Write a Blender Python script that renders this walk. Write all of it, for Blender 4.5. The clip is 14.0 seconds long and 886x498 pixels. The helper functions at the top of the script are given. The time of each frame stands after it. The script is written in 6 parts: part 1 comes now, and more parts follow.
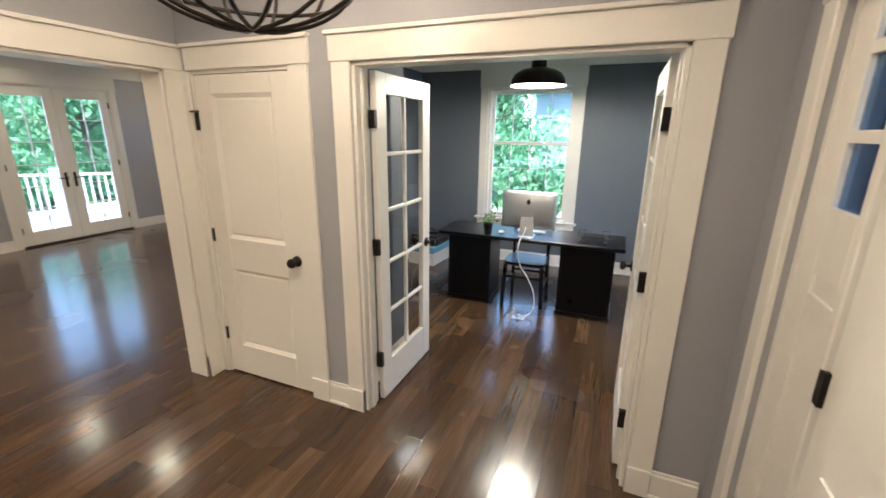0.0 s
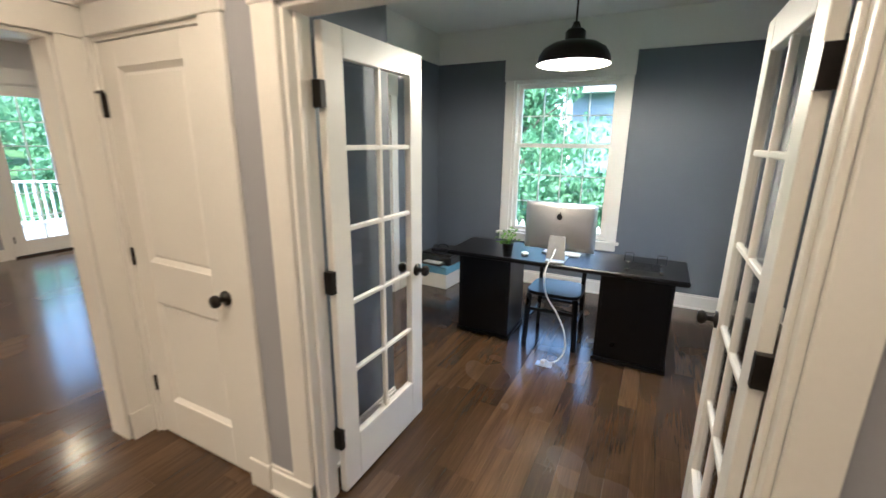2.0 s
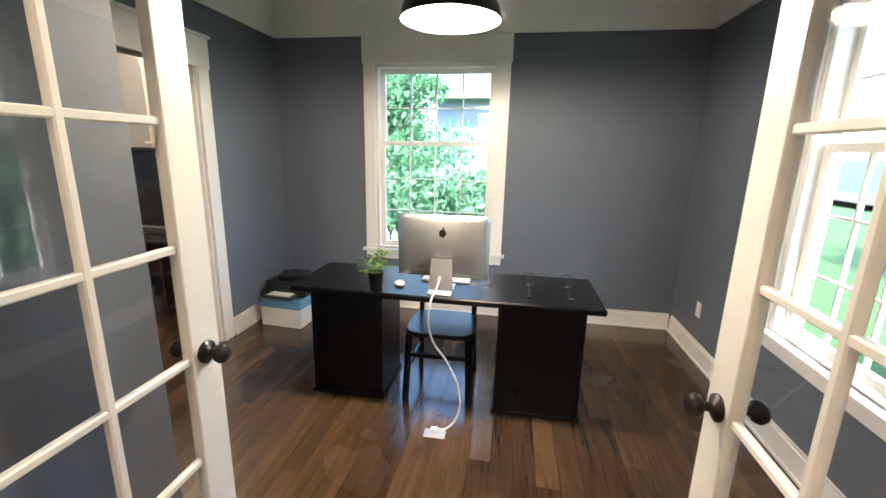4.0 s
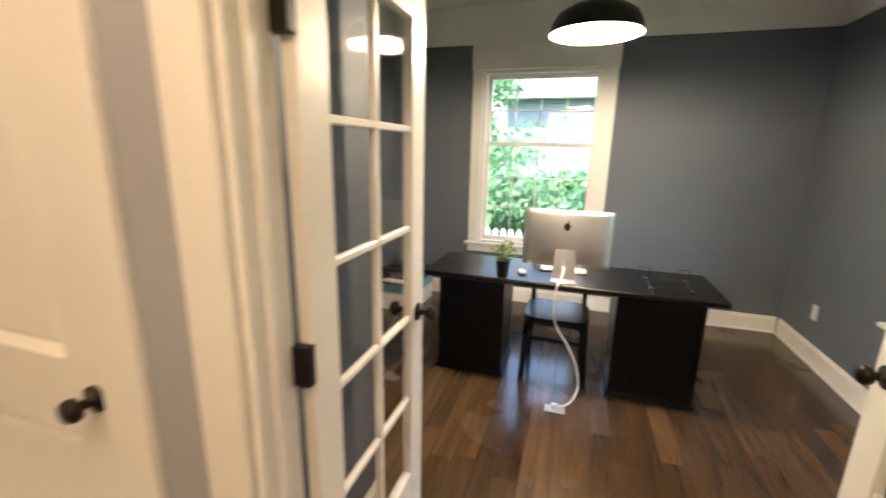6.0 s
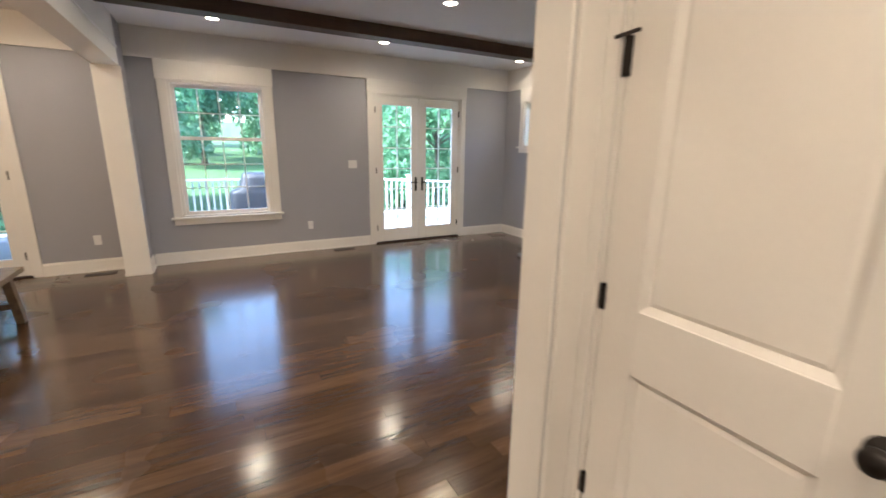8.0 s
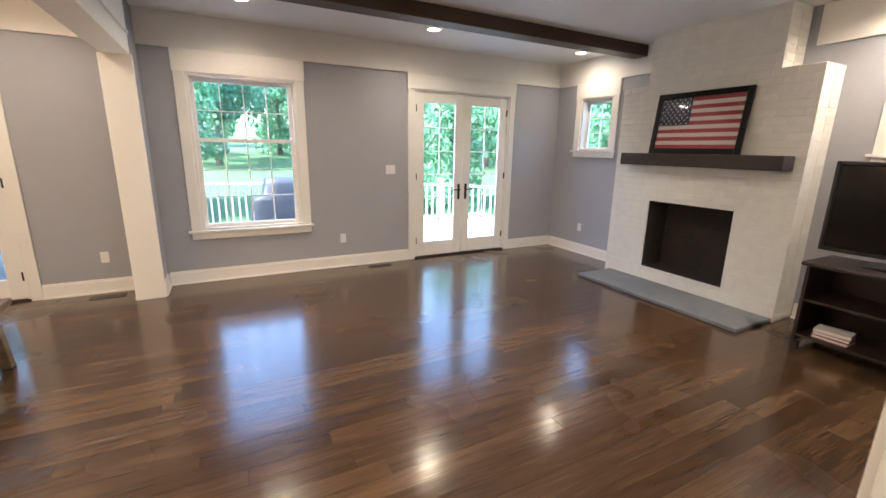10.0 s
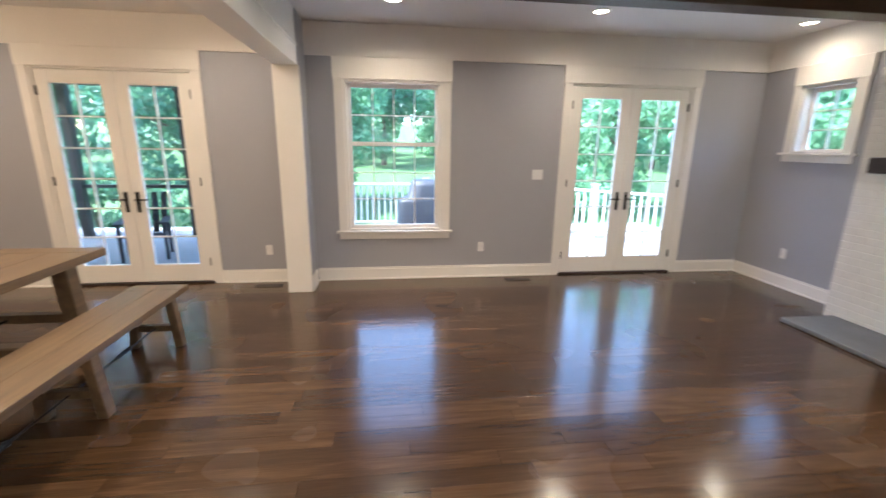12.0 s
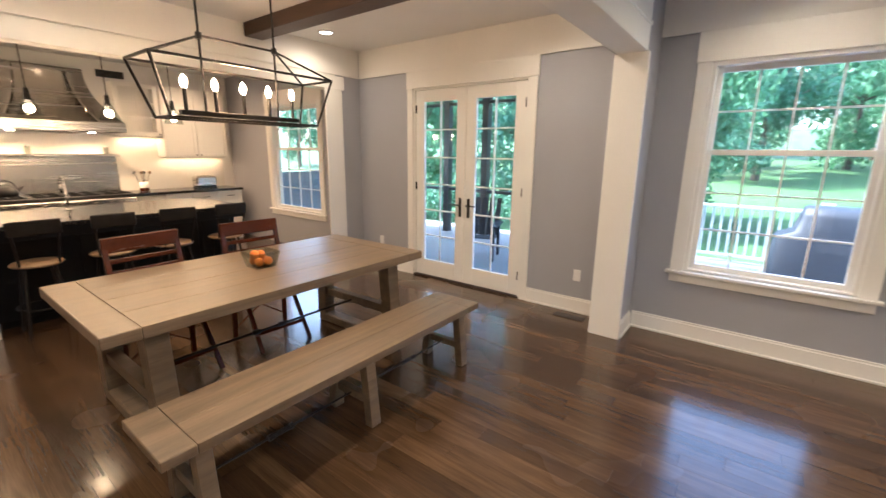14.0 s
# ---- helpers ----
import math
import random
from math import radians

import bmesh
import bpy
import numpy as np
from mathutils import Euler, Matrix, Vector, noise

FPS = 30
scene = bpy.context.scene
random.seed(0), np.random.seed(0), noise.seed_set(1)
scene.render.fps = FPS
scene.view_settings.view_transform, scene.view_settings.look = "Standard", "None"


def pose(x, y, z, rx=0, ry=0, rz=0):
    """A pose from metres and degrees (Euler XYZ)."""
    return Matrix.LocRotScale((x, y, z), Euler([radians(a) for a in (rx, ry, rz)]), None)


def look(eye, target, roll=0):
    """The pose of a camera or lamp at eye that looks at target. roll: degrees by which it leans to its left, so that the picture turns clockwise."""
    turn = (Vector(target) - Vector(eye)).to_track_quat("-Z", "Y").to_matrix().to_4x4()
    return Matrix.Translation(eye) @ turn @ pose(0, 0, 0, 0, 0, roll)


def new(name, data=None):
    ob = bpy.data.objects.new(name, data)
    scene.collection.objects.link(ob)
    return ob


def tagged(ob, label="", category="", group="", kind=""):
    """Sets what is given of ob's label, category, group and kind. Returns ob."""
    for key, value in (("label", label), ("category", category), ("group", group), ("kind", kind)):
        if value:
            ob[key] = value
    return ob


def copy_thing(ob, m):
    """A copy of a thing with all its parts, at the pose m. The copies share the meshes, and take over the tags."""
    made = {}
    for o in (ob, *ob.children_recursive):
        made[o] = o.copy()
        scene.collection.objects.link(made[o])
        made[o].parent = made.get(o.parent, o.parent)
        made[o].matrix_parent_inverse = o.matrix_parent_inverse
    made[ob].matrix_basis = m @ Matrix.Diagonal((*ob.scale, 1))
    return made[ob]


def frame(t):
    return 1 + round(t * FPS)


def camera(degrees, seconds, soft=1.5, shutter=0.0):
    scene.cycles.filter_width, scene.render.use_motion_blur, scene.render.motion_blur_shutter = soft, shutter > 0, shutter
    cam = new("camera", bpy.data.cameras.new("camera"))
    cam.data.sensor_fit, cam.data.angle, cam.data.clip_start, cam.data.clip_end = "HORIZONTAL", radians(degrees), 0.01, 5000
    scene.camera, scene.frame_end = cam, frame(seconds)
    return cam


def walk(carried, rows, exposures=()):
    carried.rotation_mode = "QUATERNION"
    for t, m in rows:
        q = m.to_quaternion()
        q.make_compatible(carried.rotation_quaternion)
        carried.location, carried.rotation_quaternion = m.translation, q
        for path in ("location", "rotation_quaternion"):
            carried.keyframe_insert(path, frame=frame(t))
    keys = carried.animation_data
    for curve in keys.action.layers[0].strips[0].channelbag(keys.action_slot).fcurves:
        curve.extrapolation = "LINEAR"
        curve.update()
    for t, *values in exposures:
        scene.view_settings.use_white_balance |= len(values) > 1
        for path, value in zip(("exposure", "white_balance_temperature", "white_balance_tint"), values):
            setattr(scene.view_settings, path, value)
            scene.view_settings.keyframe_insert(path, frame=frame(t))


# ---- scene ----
cam = camera(93.4, 14.0, shutter=0.4)
PATH = [
    (0, (0.748, 0.637, 1.712), (0.014, 2.416, 1.17), 0.7),
    (0.5, (0.747, 0.662, 1.718), (-0.15, 2.373, 1.202), 0.6),
    (1, (0.716, 0.843, 1.699), (-0.248, 2.521, 1.195), 0.7),
    (1.5, (0.676, 1.119, 1.669), (-0.28, 2.803, 1.169), 0.6),
    (2, (0.617, 1.458, 1.608), (-0.263, 3.184, 1.11), 0.6),
    (2.5, (0.502, 1.859, 1.58), (-0.223, 3.656, 1.086), 0.8),
    (3, (0.452, 2.225, 1.562), (-0.092, 4.09, 1.085), 0.8),
    (3.2, (0.449, 2.339, 1.536), (-0.027, 4.225, 1.071), 0.8),
    (5.5, (0.092, 2.239, 1.523), (-0.159, 4.167, 1.055), 1.5),
    (6, (0.019, 1.971, 1.522), (-0.559, 3.828, 1.054), 1.2),
    (6.5, (-0.097, 1.71, 1.525), (-1.063, 3.398, 1.059), 1.1),
    (7, (-0.274, 1.568, 1.503), (-1.595, 2.997, 1.039), 0.9),
    (7.5, (-0.531, 1.516, 1.514), (-2.096, 2.671, 1.049), 1.0),
    (8, (-0.825, 1.476, 1.49), (-2.529, 2.414, 1.024), 0.8),
    (8.5, (-1.136, 1.43, 1.514), (-2.893, 2.262, 1.046), 0.8),
    (10.8, (-1.922, 1.386, 1.538), (-3.635, 2.308, 1.073), 1.1),
    (11, (-1.958, 1.408, 1.552), (-3.701, 2.268, 1.079), 1.1),
    (11.5, (-2.065, 1.499, 1.556), (-3.909, 2.112, 1.082), 1.0),
    (12, (-2.183, 1.603, 1.558), (-4.11, 1.847, 1.082), 0.8),
    (12.5, (-2.376, 1.562, 1.553), (-4.312, 1.397, 1.08), 0.7),
    (13, (-2.59, 1.551, 1.523), (-4.453, 0.979, 1.07), 0.7),
    (13.5, (-2.84, 1.537, 1.494), (-4.566, 0.627, 1.056), 0.8),
    (14, (-3.073, 1.54, 1.55), (-4.63, 0.367, 1.1), 0.7),
]
walk(cam, [(t, look(eye, target, roll)) for t, eye, target, roll in PATH],
     [(0.0, 3.45, 5600, 4), (1.5, 3.4, 5500, 4), (3.0, 3.65, 5950, 6), (5.5, 3.65, 6500, 9), (6.0, 3.55, 6900, 9), (6.5, 3.45, 5900, 5), (7.0, 3.4, 5900, 6), (8.5, 3.75, 5400, 8), (11.0, 4.0, 5700, 9), (12.5, 3.8, 5450, 8), (14.0, 3.8, 5500, 8)])
ANG_L, ANG_R = 90.0, -90.0
SKY, SUN = 0.15, 2.2
LIVING_W, KITCHEN_W, FOYER_W = 0.95, 1.5, 1.15
FOYER_PT, OFFICE_PT, DINING_PT, PEND_PT, UNDER_W = 3.8, 10.5, 3.6, 0.9, 0.34

# ---------------------------------------------------------------- light
world = bpy.data.worlds.new("sky_world")
scene.world = world
world.use_nodes = True
wn = world.node_tree
sky = wn.nodes.new("ShaderNodeTexSky")
sky.sky_type = "NISHITA"
sky.sun_disc = False
sky.sun_elevation, sky.sun_rotation = radians(55), radians(168)
sky.air_density, sky.dust_density = 1.0, 2.0
wn.nodes["Background"].inputs["Strength"].default_value = SKY
wn.links.new(sky.outputs[0], wn.nodes["Background"].inputs[0])

sun = new("sun", bpy.data.lights.new("sun", "SUN"))
sun.data.energy, sun.data.angle, sun.data.color = SUN, radians(3), (1.0, 0.97, 0.92)
sun.matrix_world = look((0, 0, 30), (-4, 20, 0))

WARM = (1.0, 0.75, 0.50)
AMBER = (1.0, 0.60, 0.30)
FOYER_WARM = (1.0, 0.72, 0.47)


def lamp_disk(x, y, z, watts, size=0.11, color=WARM, spread=150):
    d = bpy.data.lights.new("can_light", "AREA")
    d.shape, d.size, d.energy, d.color, d.spread = "DISK", size, watts, color, radians(spread)
    ob = new("can_light", d)
    ob.matrix_world = pose(x, y, z)
    return ob


def lamp_point(x, y, z, watts, radius=0.03, color=WARM):
    d = bpy.data.lights.new("bulb_light", "POINT")
    d.shadow_soft_size, d.energy, d.color = radius, watts, color
    ob = new("bulb_light", d)
    ob.location = (x, y, z)
    return ob


# ---------------------------------------------------------------- materials
def material(name, color, rough=0.5, metal=0.0, var=0.12, scale=6.0, fine=90.0, bump=0.05, coat=0.0, spec=0.5, stretch=(1, 1, 1), rand=0.0):
    """Principled paint, wood or metal with two scales of variation and fine relief."""
    m = bpy.data.materials.new(name)
    m.use_nodes = True
    nt = m.node_tree
    N, L = nt.nodes.new, nt.links.new
    p = nt.nodes["Principled BSDF"]
    geo = N("ShaderNodeNewGeometry")
    mp = N("ShaderNodeMapping")
    mp.inputs["Scale"].default_value = stretch
    L(geo.outputs["Position"], mp.inputs["Vector"])
    a, b = N("ShaderNodeTexNoise"), N("ShaderNodeTexNoise")
    a.inputs["Scale"].default_value, a.inputs["Detail"].default_value = scale, 3
    b.inputs["Scale"].default_value, b.inputs["Detail"].default_value = fine, 2
    L(mp.outputs[0], a.inputs["Vector"])
    L(mp.outputs[0], b.inputs["Vector"])
    add = N("ShaderNodeMath")
    add.operation = "ADD"
    L(a.outputs["Fac"], add.inputs[0])
    half = N("ShaderNodeMath")
    half.operation = "MULTIPLY"
    half.inputs[1].default_value = 0.5
    L(b.outputs["Fac"], half.inputs[0])
    L(half.outputs[0], add.inputs[1])
    val = N("ShaderNodeMapRange")
    val.inputs["From Min"].default_value, val.inputs["From Max"].default_value = 0.35, 1.15
    val.inputs["To Min"].default_value, val.inputs["To Max"].default_value = 1 - var, 1 + var
    L(add.outputs[0], val.inputs["Value"])
    hsv = N("ShaderNodeHueSaturation")
    hsv.inputs["Color"].default_value = (*color, 1)
    if rand:
        oi = N("ShaderNodeObjectInfo")
        rr = N("ShaderNodeMapRange")
        rr.inputs["To Min"].default_value, rr.inputs["To Max"].default_value = 1 - rand, 1 + rand
        L(oi.outputs["Random"], rr.inputs["Value"])
        mul = N("ShaderNodeMath")
        mul.operation = "MULTIPLY"
        L(rr.outputs[0], mul.inputs[0])
        L(val.outputs[0], mul.inputs[1])
        L(mul.outputs[0], hsv.inputs["Value"])
    else:
        L(val.outputs[0], hsv.inputs["Value"])
    L(hsv.outputs[0], p.inputs["Base Color"])
    ro = N("ShaderNodeMapRange")
    ro.inputs["To Min"].default_value, ro.inputs["To Max"].default_value = max(0.02, rough - 0.07), min(1, rough + 0.07)
    L(a.outputs["Fac"], ro.inputs["Value"])
    L(ro.outputs[0], p.inputs["Roughness"])
    p.inputs["Metallic"].default_value = metal
    p.inputs["Coat Weight"].default_value = coat
    p.inputs["Specular IOR Level"].default_value = spec
    if bump:
        bp = N("ShaderNodeBump")
        bp.inputs["Strength"].default_value, bp.inputs["Distance"].default_value = bump, 0.004
        L(b.outputs["Fac"], bp.inputs["Height"])
        L(bp.outputs[0], p.inputs["Normal"])
    return m


def wood_floor(name):
    """Dark walnut-stained oak strips under satin varnish, each strip with its own shade and grain."""
    m = bpy.data.materials.new(name)
    m.use_nodes = True
    nt = m.node_tree
    N, L = nt.nodes.new, nt.links.new
    p = nt.nodes["Principled BSDF"]
    oi, geo = N("ShaderNodeObjectInfo"), N("ShaderNodeNewGeometry")
    s = N("ShaderNodeMath")
    s.operation = "ADD"
    L(oi.outputs["Random"], s.inputs[0])
    L(geo.outputs["Random Per Island"], s.inputs[1])
    r = N("ShaderNodeMath")
    r.operation = "FRACT"
    L(s.outputs[0], r.inputs[0])
    off = N("ShaderNodeCombineXYZ")
    k = N("ShaderNodeMath")
    k.operation = "MULTIPLY"
    k.inputs[1].default_value = 37.0
    L(r.outputs[0], k.inputs[0])
    L(k.outputs[0], off.inputs["X"])
    L(k.outputs[0], off.inputs["Y"])
    va = N("ShaderNodeVectorMath")
    va.operation = "ADD"
    L(geo.outputs["Position"], va.inputs[0])
    L(off.outputs[0], va.inputs[1])
    mp = N("ShaderNodeMapping")
    mp.inputs["Scale"].default_value = (9, 0.9, 1)
    L(va.outputs[0], mp.inputs["Vector"])
    warp = N("ShaderNodeTexNoise")
    warp.inputs["Scale"].default_value, warp.inputs["Detail"].default_value, warp.inputs["Distortion"].default_value = 1.6, 5, 1.2
    L(mp.outputs[0], warp.inputs["Vector"])
    mp2 = N("ShaderNodeMapping")
    mp2.inputs["Scale"].default_value = (160, 5, 1)
    L(va.outputs[0], mp2.inputs["Vector"])
    pore = N("ShaderNodeTexNoise")
    pore.inputs["Scale"].default_value, pore.inputs["Detail"].default_value = 1.0, 2
    L(mp2.outputs[0], pore.inputs["Vector"])
    mix = N("ShaderNodeMath")
    mix.operation = "MULTIPLY_ADD"
    mix.inputs[1].default_value = 0.35
    L(pore.outputs["Fac"], mix.inputs[0])
    soft = N("ShaderNodeMath")
    soft.operation = "MULTIPLY"
    soft.inputs[1].default_value = 0.5
    L(warp.outputs["Fac"], soft.inputs[0])
    L(soft.outputs[0], mix.inputs[2])
    tone = N("ShaderNodeMath")
    tone.operation = "MULTIPLY_ADD"
    tone.inputs[1].default_value = 0.26
    L(r.outputs[0], tone.inputs[0])
    L(mix.outputs[0], tone.inputs[2])
    ramp = N("ShaderNodeValToRGB")
    e = ramp.color_ramp.elements
    e[0].position, e[0].color = 0.22, (0.019, 0.0102, 0.0055, 1)
    e[1].position, e[1].color = 0.92, (0.160, 0.093, 0.045, 1)
    mid = e.new(0.56)
    mid.color = (0.064, 0.0345, 0.0168, 1)
    L(tone.outputs[0], ramp.inputs["Fac"])
    L(ramp.outputs[0], p.inputs["Base Color"])
    big = N("ShaderNodeTexNoise")
    big.inputs["Scale"].default_value = 1.7
    L(geo.outputs["Position"], big.inputs["Vector"])
    ro = N("ShaderNodeMapRange")
    ro.inputs["To Min"].default_value, ro.inputs["To Max"].default_value = 0.20, 0.32
    L(big.outputs["Fac"], ro.inputs["Value"])
    L(ro.outputs[0], p.inputs["Roughness"])
    p.inputs["Specular IOR Level"].default_value = 0.10
    p.inputs["Coat Weight"].default_value, p.inputs["Coat Roughness"].default_value = 0.85, 0.16
    p.inputs["Coat IOR"].default_value = 1.48
    bp = N("ShaderNodeBump")
    bp.inputs["Strength"].default_value, bp.inputs["Distance"].default_value = 0.06, 0.002
    L(mix.outputs[0], bp.inputs["Height"])
    L(bp.outputs[0], p.inputs["Normal"])
    return m


def glass_mat(name, tint=(1, 1, 1)):
    m = bpy.data.materials.new(name)
    m.use_nodes = True
    nt = m.node_tree
    N, L = nt.nodes.new, nt.links.new
    nt.nodes.remove(nt.nodes["Principled BSDF"])
    tr, gl, lw, mx = N("ShaderNodeBsdfTransparent"), N("ShaderNodeBsdfGlossy"), N("ShaderNodeLayerWeight"), N("ShaderNodeMixShader")
    tr.inputs[0].default_value = (*tint, 1)
    gl.inputs["Roughness"].default_value = 0.015
    lw.inputs["Blend"].default_value = 0.5
    pw, sc = N("ShaderNodeMath"), N("ShaderNodeMath")
    pw.operation, sc.operation = "POWER", "MULTIPLY_ADD"
    pw.inputs[1].default_value, sc.inputs[1].default_value, sc.inputs[2].default_value = 5.0, 0.9, 0.035
    L(lw.outputs["Facing"], pw.inputs[0])
    L(pw.outputs[0], sc.inputs[0])
    L(sc.outputs[0], mx.inputs[0])
    L(tr.outputs[0], mx.inputs[1])
    L(gl.outputs[0], mx.inputs[2])
    L(mx.outputs[0], nt.nodes["Material Output"].inputs["Surface"])
    return m


def glow(name, color, strength):
    m = bpy.data.materials.new(name)
    m.use_nodes = True
    p = m.node_tree.nodes["Principled BSDF"]
    p.inputs["Base Color"].default_value = (0.8, 0.8, 0.8, 1)
    p.inputs["Emission Color"].default_value = (*color, 1)
    p.inputs["Emission Strength"].default_value = strength
    return m


def leaf_mat(name, color, rand=0.35):
    m = bpy.data.materials.new(name)
    m.use_nodes = True
    nt = m.node_tree
    N, L = nt.nodes.new, nt.links.new
    p = nt.nodes["Principled BSDF"]
    geo = N("ShaderNodeNewGeometry")
    rr = N("ShaderNodeMapRange")
    rr.inputs["To Min"].default_value, rr.inputs["To Max"].default_value = 1 - rand, 1 + rand
    L(geo.outputs["Random Per Island"], rr.inputs["Value"])
    hsv = N("ShaderNodeHueSaturation")
    hsv.inputs["Color"].default_value = (*color, 1)
    L(rr.outputs[0], hsv.inputs["Value"])
    L(hsv.outputs[0], p.inputs["Base Color"])
    p.inputs["Roughness"].default_value = 0.6
    tl = N("ShaderNodeBsdfTranslucent")
    L(hsv.outputs[0], tl.inputs[0])
    mx = N("ShaderNodeMixShader")
    mx.inputs[0].default_value = 0.4
    L(p.outputs[0], mx.inputs[1])
    L(tl.outputs[0], mx.inputs[2])
    L(mx.outputs[0], nt.nodes["Material Output"].inputs["Surface"])
    return m


TRIM = material("white_satin_trim", (0.80, 0.78, 0.74), 0.38, var=0.03, scale=3, fine=60, bump=0.03)
GREY = material("grey_wall_paint", (0.36, 0.365, 0.40), 0.62, var=0.04, scale=2.2, fine=220, bump=0.06)
SLATE = material("slate_wall_paint", (0.125, 0.142, 0.172), 0.6, var=0.05, scale=2.0, fine=220, bump=0.06)
CEIL = material("white_ceiling_paint", (0.78, 0.77, 0.75), 0.75, var=0.03, scale=2.0, fine=200, bump=0.05)
BLACK_WOOD = material("black_painted_wood", (0.0035, 0.0035, 0.0042), 0.30, var=0.15, scale=2, fine=70, bump=0.0, spec=0.27)
BLACK_METAL = material("oil_rubbed_bronze", (0.018, 0.015, 0.013), 0.38, metal=0.6, var=0.3, scale=14, fine=120, bump=0.03)
DARK_BEAM = material("dark_stained_beam", (0.052, 0.026, 0.014), 0.5, var=0.5, scale=3.0, fine=38, bump=0.25, stretch=(6, 0.6, 6))
MANTEL_WOOD = material("dark_mantel_wood", (0.030, 0.018, 0.013), 0.5, var=0.5, scale=3.0, fine=38, bump=0.25, stretch=(0.6, 6, 6))
TABLE_WOOD = material("grey_washed_oak", (0.172, 0.121, 0.074), 0.36, var=0.5, scale=2.2, fine=26, bump=0.12, stretch=(0.55, 9, 9))
RED_WOOD = material("red_brown_cherry", (0.058, 0.012, 0.0045), 0.25, var=0.35, scale=4, fine=30, bump=0.06, stretch=(1, 1, 4))
ESPRESSO = material("espresso_wood", (0.022, 0.011, 0.009), 0.4, var=0.35, scale=4, fine=30, bump=0.06)
BRICK = material("white_painted_brick", (0.74, 0.72, 0.67), 0.55, var=0.07, scale=9, fine=60, bump=0.35, rand=0.03)
MORTAR = material("white_painted_mortar", (0.70, 0.68, 0.63), 0.7, var=0.06, scale=9, fine=90, bump=0.3)
SOOT = material("sooty_firebrick", (0.028, 0.022, 0.018), 0.85, var=0.6, scale=7, fine=40, bump=0.5)
STONE = material("grey_bluestone", (0.15, 0.16, 0.175), 0.55, var=0.25, scale=5, fine=60, bump=0.2)
STEEL = material("brushed_stainless", (0.66, 0.63, 0.58), 0.26, metal=1.0, var=0.08, scale=4, fine=80, bump=0.02, stretch=(0.3, 1, 8))
SILVER = material("satin_aluminium", (0.62, 0.62, 0.63), 0.36, metal=0.85, var=0.03, scale=6, fine=200, bump=0.01)
BLACK_STONE = material("black_granite", (0.014, 0.014, 0.015), 0.15, var=0.5, scale=40, fine=200, bump=0.0)
TILE = material("white_glazed_tile", (0.74, 0.72, 0.67), 0.2, var=0.03, scale=8, fine=60, bump=0.02)
PLASTIC_W = material("white_plastic", (0.76, 0.76, 0.75), 0.4, var=0.02, scale=10, fine=100, bump=0.0)
PLASTIC_B = material("black_plastic", (0.012, 0.012, 0.013), 0.35, var=0.2, scale=10, fine=100, bump=0.02)
BLUE_CARD = material("blue_printed_card", (0.16, 0.38, 0.56), 0.5, var=0.1, scale=10, fine=60, bump=0.02)
SCREEN = material("dark_screen_glass", (0.006, 0.006, 0.007), 0.12, var=0.1, scale=4, fine=40, bump=0.0)
LEAF_POT = leaf_mat("houseplant_leaf", (0.13, 0.26, 0.05))
LEAF_A = leaf_mat("tree_leaf", (0.12, 0.26, 0.135), 0.3)
LEAF_B = leaf_mat("dark_tree_leaf", (0.085, 0.20, 0.12), 0.3)
BARK = material("tree_bark", (0.085, 0.065, 0.05), 0.9, var=0.5, scale=8, fine=50, bump=0.6)
LAWN = material("mown_lawn", (0.032, 0.085, 0.020), 0.9, var=0.35, scale=0.6, fine=30, bump=0.4)
DECK = material("pale_deck_boards", (0.24, 0.25, 0.26), 0.7, var=0.15, scale=4, fine=60, bump=0.15, stretch=(8, 0.6, 1))
COVER = material("blue_grey_grill_cover", (0.011, 0.017, 0.028), 0.6, var=0.2, scale=5, fine=60, bump=0.15)
SIDING = material("blue_grey_siding", (0.17, 0.215, 0.27), 0.7, var=0.06, scale=3, fine=60, bump=0.05)
ROOF = material("grey_shingle", (0.15, 0.17, 0.195), 0.9, var=0.3, scale=6, fine=40, bump=0.4)
CHAR = material("dark_porch_frame", (0.03, 0.027, 0.024), 0.5, var=0.2, scale=6, fine=60, bump=0.05)
ROADM = material("asphalt", (0.06, 0.06, 0.062), 0.9, var=0.2, scale=1.0, fine=60, bump=0.2)
RED = material("flag_red_cloth", (0.33, 0.035, 0.045), 0.7, var=0.06, scale=20, fine=300, bump=0.05)
CREAM = material("flag_white_cloth", (0.64, 0.60, 0.56), 0.7, var=0.05, scale=20, fine=300, bump=0.05)
NAVY = material("flag_navy_cloth", (0.022, 0.028, 0.065), 0.7, var=0.08, scale=20, fine=300, bump=0.05)
ORANGE = material("orange_peel", (0.75, 0.21, 0.015), 0.42, var=0.1, scale=20, fine=160, bump=0.2)
TAN = material("tan_seat", (0.20, 0.125, 0.065), 0.5, var=0.2, scale=6, fine=40, bump=0.08)
# opaque panes, the reflected sky put into a pale blue base colour
HOUSE_GLASS = material("sky_tinted_window_glass", (0.16, 0.21, 0.26), 0.08, var=0.15, scale=1.5, fine=10, bump=0.0)
# white rails, colour lowered so that they don't burn out in daylight
RAIL_PAINT = material("dimmed_white_paint", (0.50, 0.53, 0.51), 0.5, var=0.08, scale=6, fine=80, bump=0.02)
# clear glass; its dark tint stands in for a shaded view outside
DIM_PANE = glass_mat("dim_tinted_sidelight_glass", (0.20, 0.24, 0.29))
FLOOR = wood_floor("walnut_stained_oak_floor")
PANE = glass_mat("window_glass")
CLEAR = glass_mat("clear_bowl_glass", (0.74, 0.76, 0.74))
BULB = glow("lit_bulb", (1.0, 0.72, 0.42), 5.0)
